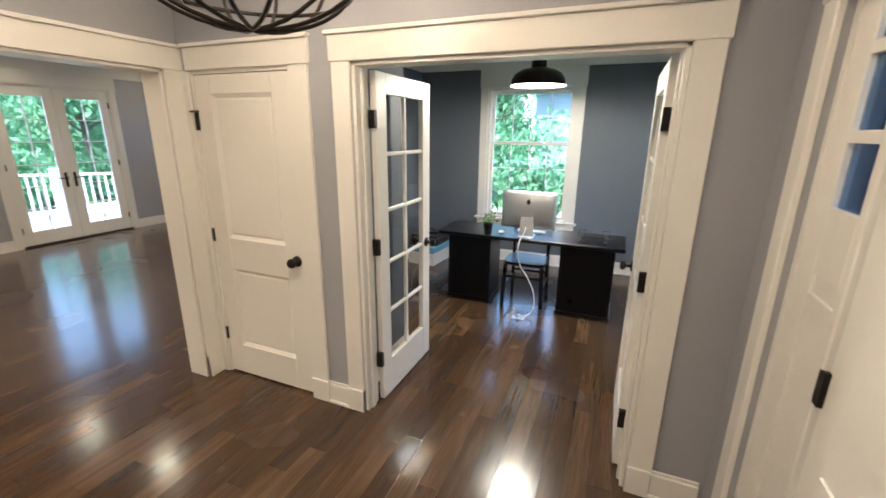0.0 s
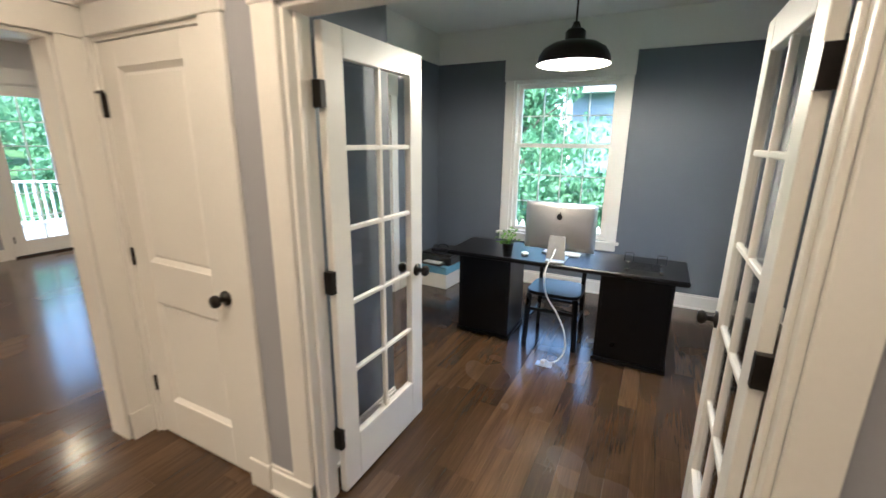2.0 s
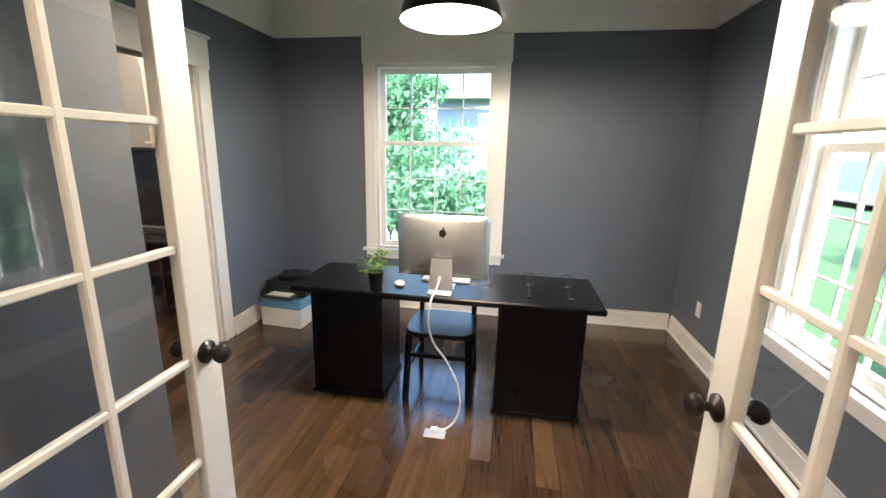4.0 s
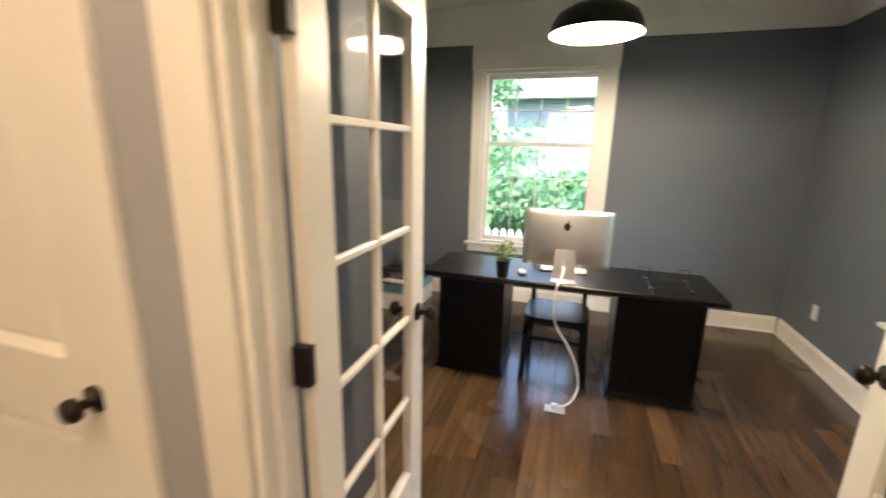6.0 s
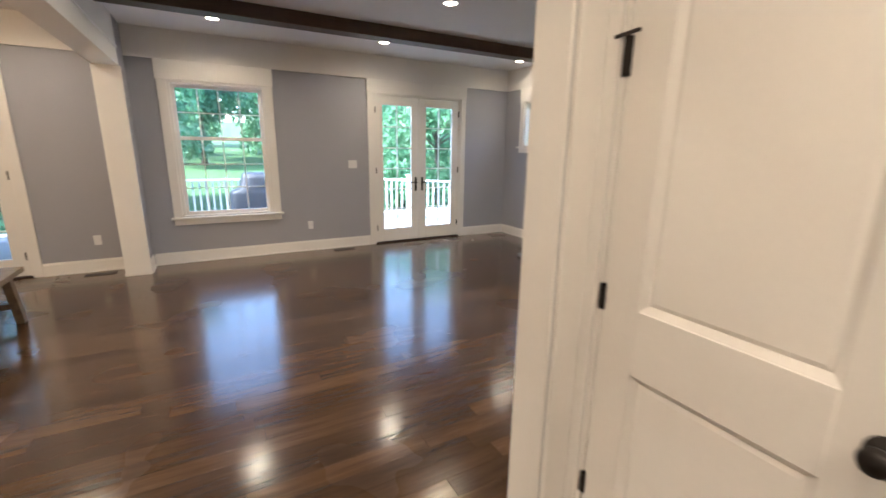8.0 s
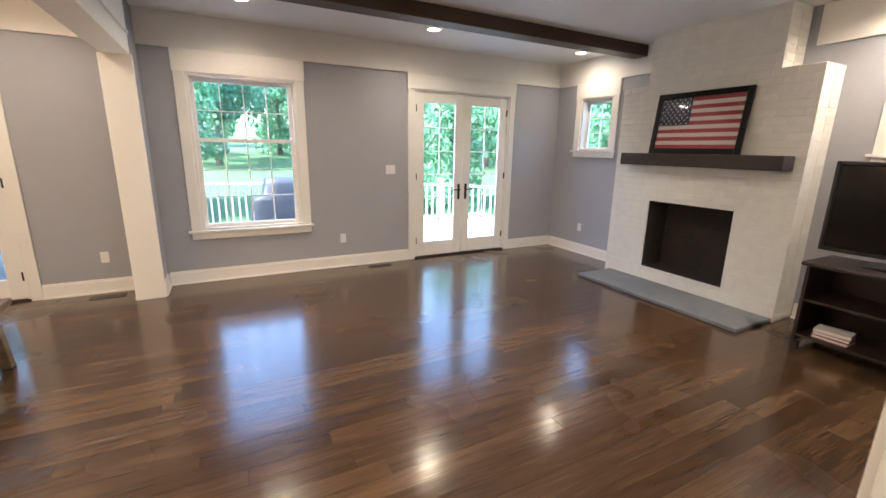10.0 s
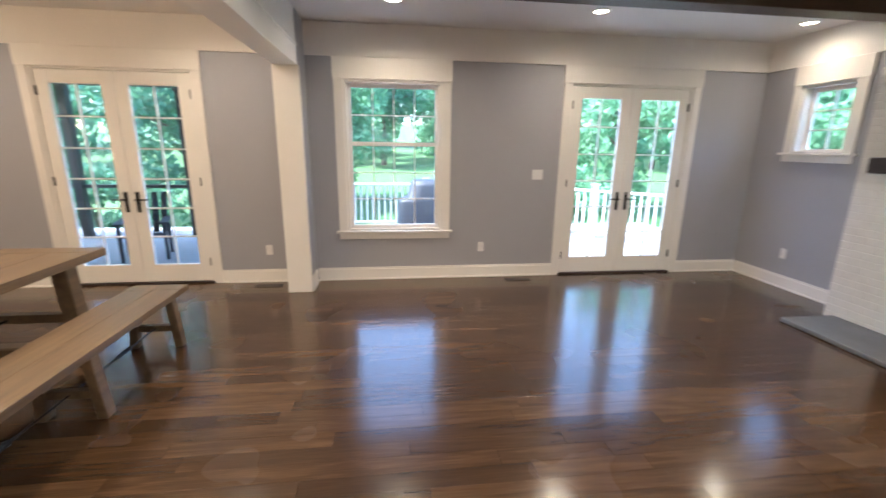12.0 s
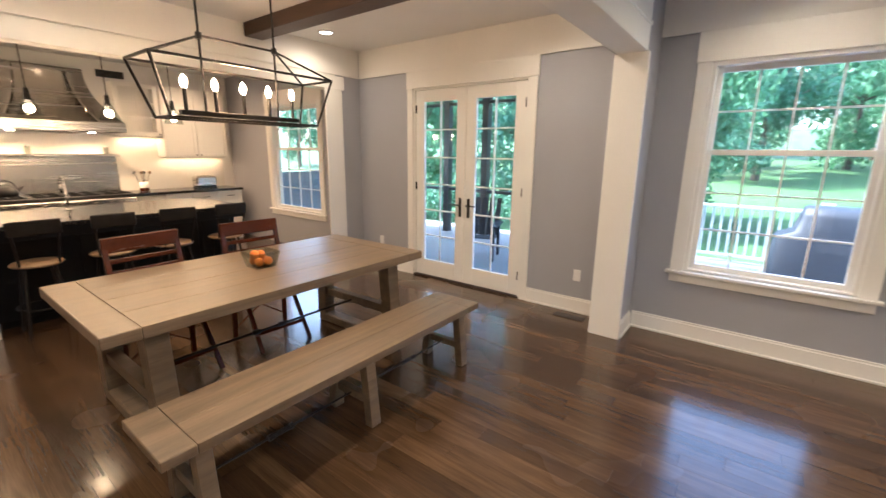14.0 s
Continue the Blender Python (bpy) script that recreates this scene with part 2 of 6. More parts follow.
CAN = glow("lit_can_lens", (1.0, 0.80, 0.56), 4.0)
ENAMEL = material("white_enamel", (0.85, 0.83, 0.80), 0.35, var=0.02, scale=8, fine=80, bump=0.0)


# ---------------------------------------------------------------- mesh helpers
def box(bm, x0, x1, y0, y1, z0, z1, bev=0.0):
    """A box, with its edges eased by bev metres."""
    x0, x1, y0, y1, z0, z1 = min(x0, x1), max(x0, x1), min(y0, y1), max(y0, y1), min(z0, z1), max(z0, z1)
    vs = [bm.verts.new((x, y, z)) for z in (z0, z1) for y in (y0, y1) for x in (x0, x1)]
    fs = [bm.faces.new([vs[i] for i in q]) for q in ((0, 2, 3, 1), (4, 5, 7, 6), (0, 1, 5, 4), (2, 6, 7, 3), (0, 4, 6, 2), (1, 3, 7, 5))]
    if bev:
        bmesh.ops.bevel(bm, geom=list({e for f in fs for e in f.edges}), offset=min(bev, 0.45 * min(x1 - x0, y1 - y0, z1 - z0)), segments=1, affect="EDGES")
    return vs


def rod(bm, a, b, r, r2=None, seg=10):
    """A round or tapered bar from a to b."""
    a, b = Vector(a), Vector(b)
    d = b - a
    m = Matrix.Translation((a + b) / 2) @ d.to_track_quat("Z", "Y").to_matrix().to_4x4()
    bmesh.ops.create_cone(bm, cap_ends=True, segments=seg, radius1=r, radius2=r if r2 is None else r2, depth=d.length, matrix=m)


def bar(bm, a, b, w, h=None, bev=0.002):
    """A square bar from a to b."""
    a, b = Vector(a), Vector(b)
    d = b - a
    m = Matrix.Translation((a + b) / 2) @ d.to_track_quat("Z", "Y").to_matrix().to_4x4()
    h = w if h is None else h
    vs = [bm.verts.new(m @ Vector((x * w / 2, y * h / 2, z * d.length / 2))) for z in (-1, 1) for y in (-1, 1) for x in (-1, 1)]
    fs = [bm.faces.new([vs[i] for i in q]) for q in ((0, 2, 3, 1), (4, 5, 7, 6), (0, 1, 5, 4), (2, 6, 7, 3), (0, 4, 6, 2), (1, 3, 7, 5))]
    if bev:
        bmesh.ops.bevel(bm, geom=list({e for f in fs for e in f.edges}), offset=min(bev, 0.4 * min(w, h)), segments=1, affect="EDGES")


def lathe(bm, prof, seg=24, center=(0, 0, 0)):
    """A turned body from (radius, height) pairs."""
    cx, cy, cz = center
    rings = []
    for r, z in prof:
        rings.append([bm.verts.new((cx + r * math.cos(2 * math.pi * i / seg), cy + r * math.sin(2 * math.pi * i / seg), cz + z)) for i in range(seg)])
    for a, b in zip(rings, rings[1:]):
        for i in range(seg):
            j = (i + 1) % seg
            bm.faces.new((a[i], a[j], b[j], b[i]))
    return rings


def ball(bm, c, r, u=12, v=8):
    bmesh.ops.create_uvsphere(bm, u_segments=u, v_segments=v, radius=r, matrix=Matrix.Translation(c))


def prism(bm, pts, axis, a, b):
    """A flat outline of (u, v) pairs pushed from a to b along an axis."""
    def at(u, v, w):
        return {"x": (w, u, v), "y": (u, w, v), "z": (u, v, w)}[axis]
    lo = [bm.verts.new(at(u, v, a)) for u, v in pts]
    hi = [bm.verts.new(at(u, v, b)) for u, v in pts]
    bm.faces.new(lo)
    bm.faces.new(hi[::-1])
    n = len(pts)
    for i in range(n):
        bm.faces.new((lo[i], hi[i], hi[(i + 1) % n], lo[(i + 1) % n]))
    bmesh.ops.recalc_face_normals(bm, faces=bm.faces)


def mesh_of(name, bm, mat, smooth=False):
    me = bpy.data.meshes.new(name)
    bm.to_mesh(me)
    bm.free()
    me.materials.append(mat)
    if smooth:
        for p in me.polygons:
            p.use_smooth = True
    return me


def part(name, bm, mat, parent, label="", smooth=False):
    ob = new(name, mesh_of(name, bm, mat, smooth))
    ob.parent = parent
    return tagged(ob, label)


def pbox(name, dims, mat, parent, bev=0.003, label=""):
    bm = bmesh.new()
    box(bm, *dims, bev)
    return part(name, bm, mat, parent, label)


def thing(name, m, label, category, group="", kind=""):
    ob = new(name)
    ob.empty_display_size = 0.1
    ob.matrix_world = m
    return tagged(ob, label, category, group, kind)


def setting(name, bm, mat, label, category="wall"):
    return tagged(new(name, mesh_of(name, bm, mat)), label, category, kind="structure")


def wall(name, axis, p0, p1, a0, a1, z0, z1, openings, mat, label):
    """A wall slab across the axis from p0 to p1, running a0..a1, with openings (b0, b1, zlow, zhigh)."""
    bm = bmesh.new()

    def put(u0, u1, w0, w1):
        if u1 - u0 > 1e-4 and w1 - w0 > 1e-4:
            if axis == "x":
                box(bm, p0, p1, u0, u1, w0, w1)
            else:
                box(bm, u0, u1, p0, p1, w0, w1)
    at = a0
    for b0, b1, lo, hi in sorted(openings):
        put(at, b0, z0, z1)
        put(b0, b1, z0, lo)
        put(b0, b1, hi, z1)
        at = b1
    put(at, a1, z0, z1)
    return setting(name, bm, mat, label)


def local(axis, face, side, along):
    """The pose of a unit on a wall: local x along the wall, local y out into the room, z up."""
    if axis == "y":
        return pose(along, face, 0, 0, 0, 0 if side > 0 else 180)
    return pose(face, along, 0, 0, 0, -90 if side > 0 else 90)


# ---------------------------------------------------------------- the plan
H = 2.80          # ceilings
FR = 2.47         # lower edge of the white frieze
WX = -7.05        # window wall of the living and dining room
NY = 6.14         # fireplace wall
DH = 2.045        # inner door heads
T = 0.14

# window wall: kitchen window, dining doors, window, living doors
DD = (-1.92, -0.41)
FD = (3.68, 5.20)
LW = (1.11, 2.19)
KW = (-5.05, -3.78)
LOWZ, TOPZ = 0.60, 2.25
EXT_TOP = 2.28
wall("wall_west", "x", WX - T, WX, -6.40, NY, 0, H, [(*KW, LOWZ, TOPZ), (*DD, 0, EXT_TOP), (*LW, LOWZ, TOPZ), (*FD, 0, EXT_TOP)], GREY, "pale grey painted wall with white trim")
SWL, SWR = (-6.54, -5.97), (-3.16, -2.59)
wall("wall_north_living", "y", NY, NY + T, WX - T, -1.90, 0, H, [(*SWL, 1.55, 2.26), (*SWR, 1.55, 2.26)], GREY, "pale grey painted wall behind the fireplace")
OW = (-0.90, 0.19)
wall("wall_north_office", "y", 6.12, 6.12 + T, -1.90, 1.96, 0, H, [(*OW, LOWZ, TOPZ)], SLATE, "dark slate blue painted office wall")
RW = (3.68, 4.77)
wall("wall_east_office", "x", 1.82, 1.96, 2.62, 6.12, 0, H, [(*RW, LOWZ, TOPZ)], SLATE, "dark slate blue painted office wall")
PD = (4.20, 5.08)
wall("wall_office_west", "x", -1.90, -1.84, 3.36, 6.12, 0, H, [(*PD, 0, DH)], SLATE, "dark slate blue wall with a cased doorway")
wall("wall_living_east", "x", -1.96, -1.90, 2.56, NY, 0, H, [(*PD, 0, DH)], GREY, "pale grey painted wall with a cased doorway")
# closet box
wall("wall_closet_side", "x", -0.74, -0.68, 2.68, 3.36, 0, H, [], SLATE, "dark slate blue side of the closet")
wall("wall_closet_back", "y", 3.30, 3.36, -1.84, -0.74, 0, H, [], SLATE, "dark slate blue back of the closet")
# foyer and office front wall
OD = (-0.56, 0.95)
CD = (-1.73, -0.95)
wall("wall_foyer_north", "y", 2.56, 2.62, -1.80, 1.28, 0, H, [(*CD, 0, DH), (*OD, 0, DH)], GREY, "warm grey painted foyer wall")
wall("wall_office_south", "y", 2.62, 2.68, -1.84, 1.82, 0, H, [(*CD, 0, DH), (*OD, 0, DH)], SLATE, "dark slate blue painted office wall")
wall("wall_foyer_east", "x", 1.28, 1.42, -1.60, 2.62, 0, H, [(0.85, 2.26, 0, 2.09)], GREY, "warm grey painted foyer wall beside the front door")
wall("wall_foyer_south", "y", -1.74, -1.60, -1.80, 1.42, 0, H, [], GREY, "warm grey painted foyer wall")
LO = (0.78, 2.44)
wall("wall_foyer_west", "x", -1.96, -1.80, -6.40, 2.56, 0, H, [(*LO, 0, DH)], GREY, "pale grey wall with a wide cased opening")
# stub at the post and the header over it
wall("wall_stub", "y", 0.505, 0.73, WX, -6.66, 0, H, [], GREY, "short grey wall carrying the header")
# kitchen
wall("wall_kitchen_stub", "y", -3.02, -2.87, WX, -6.66, 0, H, [], GREY, "short grey wall beside the kitchen opening")
wall("wall_south", "y", -6.54, -6.40, WX - T, -1.80, 0, H, [], CEIL, "cream white kitchen wall behind the range")
bm = bmesh.new()
box(bm, WX - T, 1.96, -6.54, 6.28, H, H + 0.12)
setting("ceiling", bm, CEIL, "flat white painted ceiling", "ceiling")
bm = bmesh.new()
box(bm, WX - T, 1.96, -6.54, 6.28, -0.12, -0.014)
floor = setting("floor", bm, ESPRESSO, "dark walnut-stained oak strip floor with a satin sheen", "floor")

# frieze bands, headers and casings
def trim(name, dims, label="white painted trim board", bev=0.003, mat=None):
    bm = bmesh.new()
    box(bm, *dims, bev)
    return setting(name, bm, mat or TRIM, label, "trim")


FT = 0.022
trim("frieze", (WX, WX + FT, -2.87 + FT, 0.505, FR, H), "white frieze board below the ceiling")
trim("frieze", (WX, WX + FT, 0.73, NY - FT, FR, H), "white frieze board below the ceiling")
trim("frieze", (WX, -5.25, NY - FT, NY, FR, H), "white frieze board below the ceiling")
trim("frieze", (-3.80, -1.96, NY - FT, NY, FR, H), "white frieze board below the ceiling")
trim("frieze", (-1.96 - FT, -1.96, 2.60, NY - FT, FR, H), "white frieze board below the ceiling")
trim("frieze", (WX + FT, -1.98, -2.87, -2.87 + FT, FR, H), "white frieze board over the kitchen opening")
trim("frieze", (-1.84 + FT, 1.82 - FT, 6.12 - FT, 6.12, FR, H), "white frieze board below the ceiling")
trim("frieze", (1.82 - FT, 1.82, 2.68, 6.12, FR, H), "white frieze board below the ceiling")
trim("frieze", (-1.84, -1.84 + FT, 3.36, 6.12, FR, H), "white frieze board below the ceiling")
trim("frieze", (-0.68, 1.82 - FT, 2.68, 2.68 + FT, FR, H), "white frieze board below the ceiling")
trim("frieze", (-0.68, -0.68 + FT, 2.68 + FT, 3.36, FR, H), "white frieze board below the ceiling")
for y in (0.505, 0.73):
    s = 1 if y > 0.6 else -1
    trim("cap_moulding", (-6.63, -1.98, y, y + s * 0.014, FR, FR + 0.025), "thin white moulding on the header")
trim("header_beam", (-6.64, -1.96, 0.505, 0.73, 2.30, H), "boxed white header between living and dining room")
trim("header_beam", (-6.68, -1.98, -3.02, -2.872, 2.30, H), "boxed white header over the kitchen opening")
trim("post_casing", (-6.66, -6.63, 0.49, 0.745, 0, 2.30), "white cased post carrying the header")
trim("opening_casing", (-6.74, -6.48, -2.87, -2.848, 0, 2.30), "wide white casing at the kitchen opening")
trim("opening_casing", (-6.66, -6.64, -3.02, -2.871, 0, 2.30), "white jamb at the kitchen opening")
trim("opening_casing", (-6.78, -1.98, -2.87, -2.846, 2.30, 2.455), "white head casing over the kitchen opening")


def baseboard(axis, face, side, a0, a1):
    t, h = 0.018, 0.15
    for lo, hi, th in ((0, h - 0.02, t), (h - 0.02, h, t * 0.55), (0, 0.018, t + 0.012)):
        p0, p1 = (face, face + side * th)
        d = (p0, p1, a0, a1, lo, hi) if axis == "x" else (a0, a1, p0, p1, lo, hi)
        trim("baseboard", d, "tall white baseboard", 0.002)


for a0, a1 in ((-2.85, DD[0] - 0.09), (DD[1] + 0.09, 0.485), (0.75, FD[0] - 0.09), (FD[1] + 0.09, NY)):
    baseboard("x", WX, 1, a0, a1)
baseboard("y", 0.73, 1, WX + 0.03, -6.67)
baseboard("y", 0.505, -1, WX + 0.03, -6.67)
baseboard("y", NY, -1, WX + 0.03, -5.54)
baseboard("y", NY, -1, -3.55, -1.98)
baseboard("x", -1.96, -1, 2.62, PD[0] - 0.12)
baseboard("x", -1.96, -1, PD[1] + 0.12, NY)
baseboard("x", -1.96, -1, -2.8, 0.62)
baseboard("y", -2.87, 1, WX + 0.03, -6.75)
baseboard("y", 6.12, -1, -1.82, 1.80)
baseboard("x", 1.82, -1, 2.70, 6.09)
baseboard("x", -1.84, 1, PD[1] + 0.12, 6.09)
baseboard("x", -1.84, 1, 3.37, PD[0] - 0.12)
baseboard("x", -0.68, 1, 2.70, 3.36)
baseboard("y", 2.68, 1, 1.06, 1.80)
baseboard("y", 2.56, -1, -0.82, -0.675)
baseboard("y", 2.56, -1, 1.055, 1.26)
baseboard("x", 1.28, -1, -1.58, 0.72)
baseboard("y", -1.60, 1, -1.78, 1.26)
baseboard("x", -1.80, 1, -1.58, 0.64)


def casing(axis, face, side, a0, a1, top, w=0.11, t=0.022, head=0.125, low=0.0, ears=0.012, both=(True, True), cap=True):
    """White side and head casings round an opening on one face of a wall."""
    def put(u0, u1, z0, z1, th, nm="door_casing"):
        p0, p1 = face, face + side * th
        d = (p0, p1, u0, u1, z0, z1) if axis == "x" else (u0, u1, p0, p1, z0, z1)
        trim(nm, d, "flat white casing round the opening")
    if both[0]:
        put(a0 - w, a0, low, top, t)
    if both[1]:
        put(a1, a1 + w, low, top, t)
    l, r = (w if both[0] else 0), (w if both[1] else 0)
    put(a0 - l - ears * both[0], a1 + r + ears * both[1], top, top + head, t + 0.004, "head_casing")
    if cap:
        put(a0 - l - 2 * ears * both[0], a1 + r + 2 * ears * both[1], top + head, top + head + 0.02, t + 0.022, "head_cap")


casing("y", 2.56, -1, *OD, DH)
casing("y", 2.68, 1, *OD, DH, head=0.20)
casing("y", 2.56, -1, CD[0], CD[1], DH, both=(False, True), w=0.125)
casing("x", -1.80, 1, LO[0], LO[1], DH, w=0.115)
casing("x", -1.96, -1, LO[0], LO[1], DH, w=0.115)
casing("x", -1.84, 1, *PD, DH, head=0.20)
casing("x", -1.96, -1, *PD, DH, head=0.20)
for y0, y1 in ((LO[0] - 0.0, LO[0] + 0.018), (LO[1] - 0.018, LO[1])):
    trim("door_jamb", (-1.962, -1.798, y0, y1, 0, DH), "white jamb lining")
trim("door_jamb", (-1.962, -1.798, LO[0], LO[1], DH - 0.018, DH), "white jamb lining")
for x0, x1 in ((OD[0], OD[0] + 0.02), (OD[1] - 0.02, OD[1])):
    trim("door_jamb", (x0, x1, 2.558, 2.682, 0, DH), "white jamb lining")
    s = 0.012 if x0 < 0 else -0.012
    e = x1 if x0 < 0 else x0
    trim("door_stop", (e, e + s, 2.60, 2.635, 0, DH - 0.02), "white door stop")
trim("door_jamb", (OD[0], OD[1], 2.558, 2.682, DH - 0.02, DH), "white jamb lining")
for y0, y1 in ((PD[0], PD[0] + 0.018), (PD[1] - 0.018, PD[1])):
    trim("door_jamb", (-1.962, -1.838, y0, y1, 0, DH), "white jamb lining")
trim("door_casing", (-1.778, CD[0], 2.544, 2.56, 0, DH), "narrow white casing in the corner")
trim("plinth", (-0.98 + 0.03, -0.82, 2.53, 2.56, 0, 0.15), "white plinth block")
trim("plinth", (-0.675, OD[0], 2.53, 2.56, 0, 0.15), "white plinth block")
trim("plinth", (-1.80, -1.768, LO[1], 2.555, 0, 0.16), "white plinth block")
trim("plinth", (OD[1], 1.055, 2.53, 2.56, 0, 0.15), "white plinth block")
# skirting registers
def floor_vent(x, y):
    v = thing("floor_vent", pose(x, y, 0), "small dark slotted floor vent by the baseboard", "vent", "floor vents")
    pbox("frame", (-0.055, 0.055, -0.15, 0.15, 0.0005, 0.004), ESPRESSO, v, 0.001)
    for i in range(7):
        pbox("slat", (-0.045, 0.045, -0.13 + i * 0.04, -0.105 + i * 0.04, 0.004, 0.0065), PLASTIC_B, v, 0)


floor_vent(-6.88, 3.12)
floor_vent(-6.88, 0.22)


# ---------------------------------------------------------------- windows and glazed doors
def window(name, m, w, z0, z1, label, cols=4, rows_up=2, rows_lo=3, depth=T, head=0.20, casew=0.10, top_to=None):
    """A double-hung window with casing; local x centred, y = 0 the wall face, room towards +y."""
    g = thing(name, m, label, "window", kind="structure")
    h = w / 2
    for s in (-1, 1):
        pbox("casing_side", (s * h, s * (h + casew), 0, 0.022, z0 - 0.005, z1), TRIM, g)
        pbox("jamb", (s * (h - 0.03), s * h, -depth, 0.004, z0, z1), TRIM, g, 0.001)
    pbox("casing_head", (-h - casew - 0.01, h + casew + 0.01, 0, 0.027, z1, top_to or z1 + head), TRIM, g)
    pbox("window_sill", (-h - casew - 0.03, h + casew + 0.03, -0.02, 0.055, z0 - 0.03, z0 - 0.005), TRIM, g)
    pbox("apron", (-h - casew, h + casew, 0, 0.02, z0 - 0.105, z0 - 0.03), TRIM, g)
    pbox("head_jamb", (-h, h, -depth, 0.004, z1 - 0.03, z1), TRIM, g, 0.001)
    pbox("sill_board", (-h, h, -depth, 0.0, z0 - 0.005, z0 + 0.015), TRIM, g, 0.001)
    glass0, glass1 = z0 + 0.015, z1 - 0.03
    mid = glass0 + (glass1 - glass0) * (rows_lo / (rows_lo + rows_up)) if rows_lo else glass0
    sashes = [("upper_sash", mid - 0.02, glass1, -0.085, rows_up)]
    if rows_lo:
        sashes.append(("lower_sash", glass0, mid + 0.02, -0.05, rows_lo))
    for nm, a, b, y, rows in sashes:
        st = 0.042
        bm = bmesh.new()
        hw = h - 0.03
        box(bm, -hw, -hw + st, y - 0.035, y, a, b, 0.003)
        box(bm, hw - st, hw, y - 0.035, y, a, b, 0.003)
        box(bm, -hw + st, hw - st, y - 0.035, y, a, a + st, 0.003)
        box(bm, -hw + st, hw - st, y - 0.035, y, b - st, b, 0.003)
        sash = part(nm, bm, TRIM, g)
        iw, ih = 2 * (hw - st), (b - a) - 2 * st
        for i in range(1, cols):
            x = -hw + st + iw * i / cols
            pbox("muntin", (x - 0.0065, x + 0.0065, y - 0.03, y - 0.006, a + st, b - st), TRIM, sash, 0.002)
        for j in range(1, rows):
            z = a + st + ih * j / rows
            pbox("muntin", (-hw + st, hw - st, y - 0.029, y - 0.007, z - 0.0065, z + 0.0065), TRIM, sash, 0.002)
        bm = bmesh.new()
        box(bm, -hw + st - 0.004, hw - st + 0.004, y - 0.020, y - 0.016, a + st - 0.004, b - st + 0.004)
        pane = part("pane", bm, PANE, sash)
        pane.visible_shadow = False
    return g


CT = FR
window("window_1", local("x", WX, 1, sum(LW) / 2), LW[1] - LW[0], LOWZ, TOPZ, "white double-hung window looking onto the deck", top_to=CT)
window("window_2", local("x", WX, 1, sum(KW) / 2), KW[1] - KW[0], LOWZ, TOPZ, "white double-hung kitchen window", top_to=CT)
window("window_3", local("y", 6.12, -1, sum(OW) / 2), OW[1] - OW[0], LOWZ, TOPZ, "white double-hung office window behind the desk", top_to=CT)
window("window_4", local("x", 1.82, -1, sum(RW) / 2), RW[1] - RW[0], LOWZ, TOPZ, "white double-hung office window to the garden", top_to=CT)
window("window_5", local("y", NY, -1, sum(SWL) / 2), SWL[1] - SWL[0], 1.55, 2.26, "small white casement beside the fireplace", 2, 3, 0, top_to=CT)
window("window_6", local("y", NY, -1, sum(SWR) / 2), SWR[1] - SWR[0], 1.55, 2.26, "small white casement above the television", 2, 3, 0, top_to=CT)


def glazed_leaf(parent, x0, x1, z0, z1, y, cols, rows, stile, top, bot, th=0.042, name="door_leaf", mw=0.011):
    bm = bmesh.new()
    box(bm, x0, x0 + stile, y - th, y, z0, z1, 0.003)
    box(bm, x1 - stile, x1, y - th, y, z0, z1, 0.003)
    box(bm, x0 + stile, x1 - stile, y - th, y, z0, z0 + bot, 0.003)
    box(bm, x0 + stile, x1 - stile, y - th, y, z1 - top, z1, 0.003)
    leaf = part(name, bm, TRIM, parent)
    a, b, c, d = x0 + stile, x1 - stile, z0 + bot, z1 - top
    for i in range(1, cols):
        x = a + (b - a) * i / cols
        pbox("muntin", (x - mw, x + mw, y - th + 0.006, y - 0.006, c, d), TRIM, leaf, 0.004)
    for j in range(1, rows):
        z = c + (d - c) * j / rows
        pbox("muntin", (a, b, y - th + 0.007, y - 0.007, z - mw, z + mw), TRIM, leaf, 0.004)
    for i in range(cols):
        for j in range(rows):
            bm = bmesh.new()
            box(bm, a + (b - a) * i / cols + 0.006, a + (b - a) * (i + 1) / cols - 0.006, y - th / 2 - 0.002, y - th / 2 + 0.002, c + (d - c) * j / rows + 0.006, c + (d - c) * (j + 1) / rows - 0.006)
            p = part("pane", bm, PANE, leaf)
            p.visible_shadow = False
    return leaf


def lever(parent, x, z, y, s):
    bm = bmesh.new()
    box(bm, x - 0.018, x + 0.018, y, y + 0.012, z - 0.11, z + 0.11, 0.004)
    rod(bm, (x, y + 0.01, z + 0.03), (x, y + 0.055, z + 0.03), 0.010)
    rod(bm, (x - s * 0.008, y + 0.05, z + 0.03), (x + s * 0.115, y + 0.05, z + 0.03), 0.009, 0.007)
    part("door_handle", bm, BLACK_METAL, parent, "dark bronze lever handle")


def hinge(parent, x, z, y, h=0.09, w=0.026):
    bm = bmesh.new()
    box(bm, x - w / 2, x + w / 2, y, y + 0.006, z - h / 2, z + h / 2, 0.001)
    rod(bm, (x, y + 0.006, z - h / 2), (x, y + 0.006, z + h / 2), 0.007)
    part("hinge", bm, BLACK_METAL, parent, "dark bronze hinge")


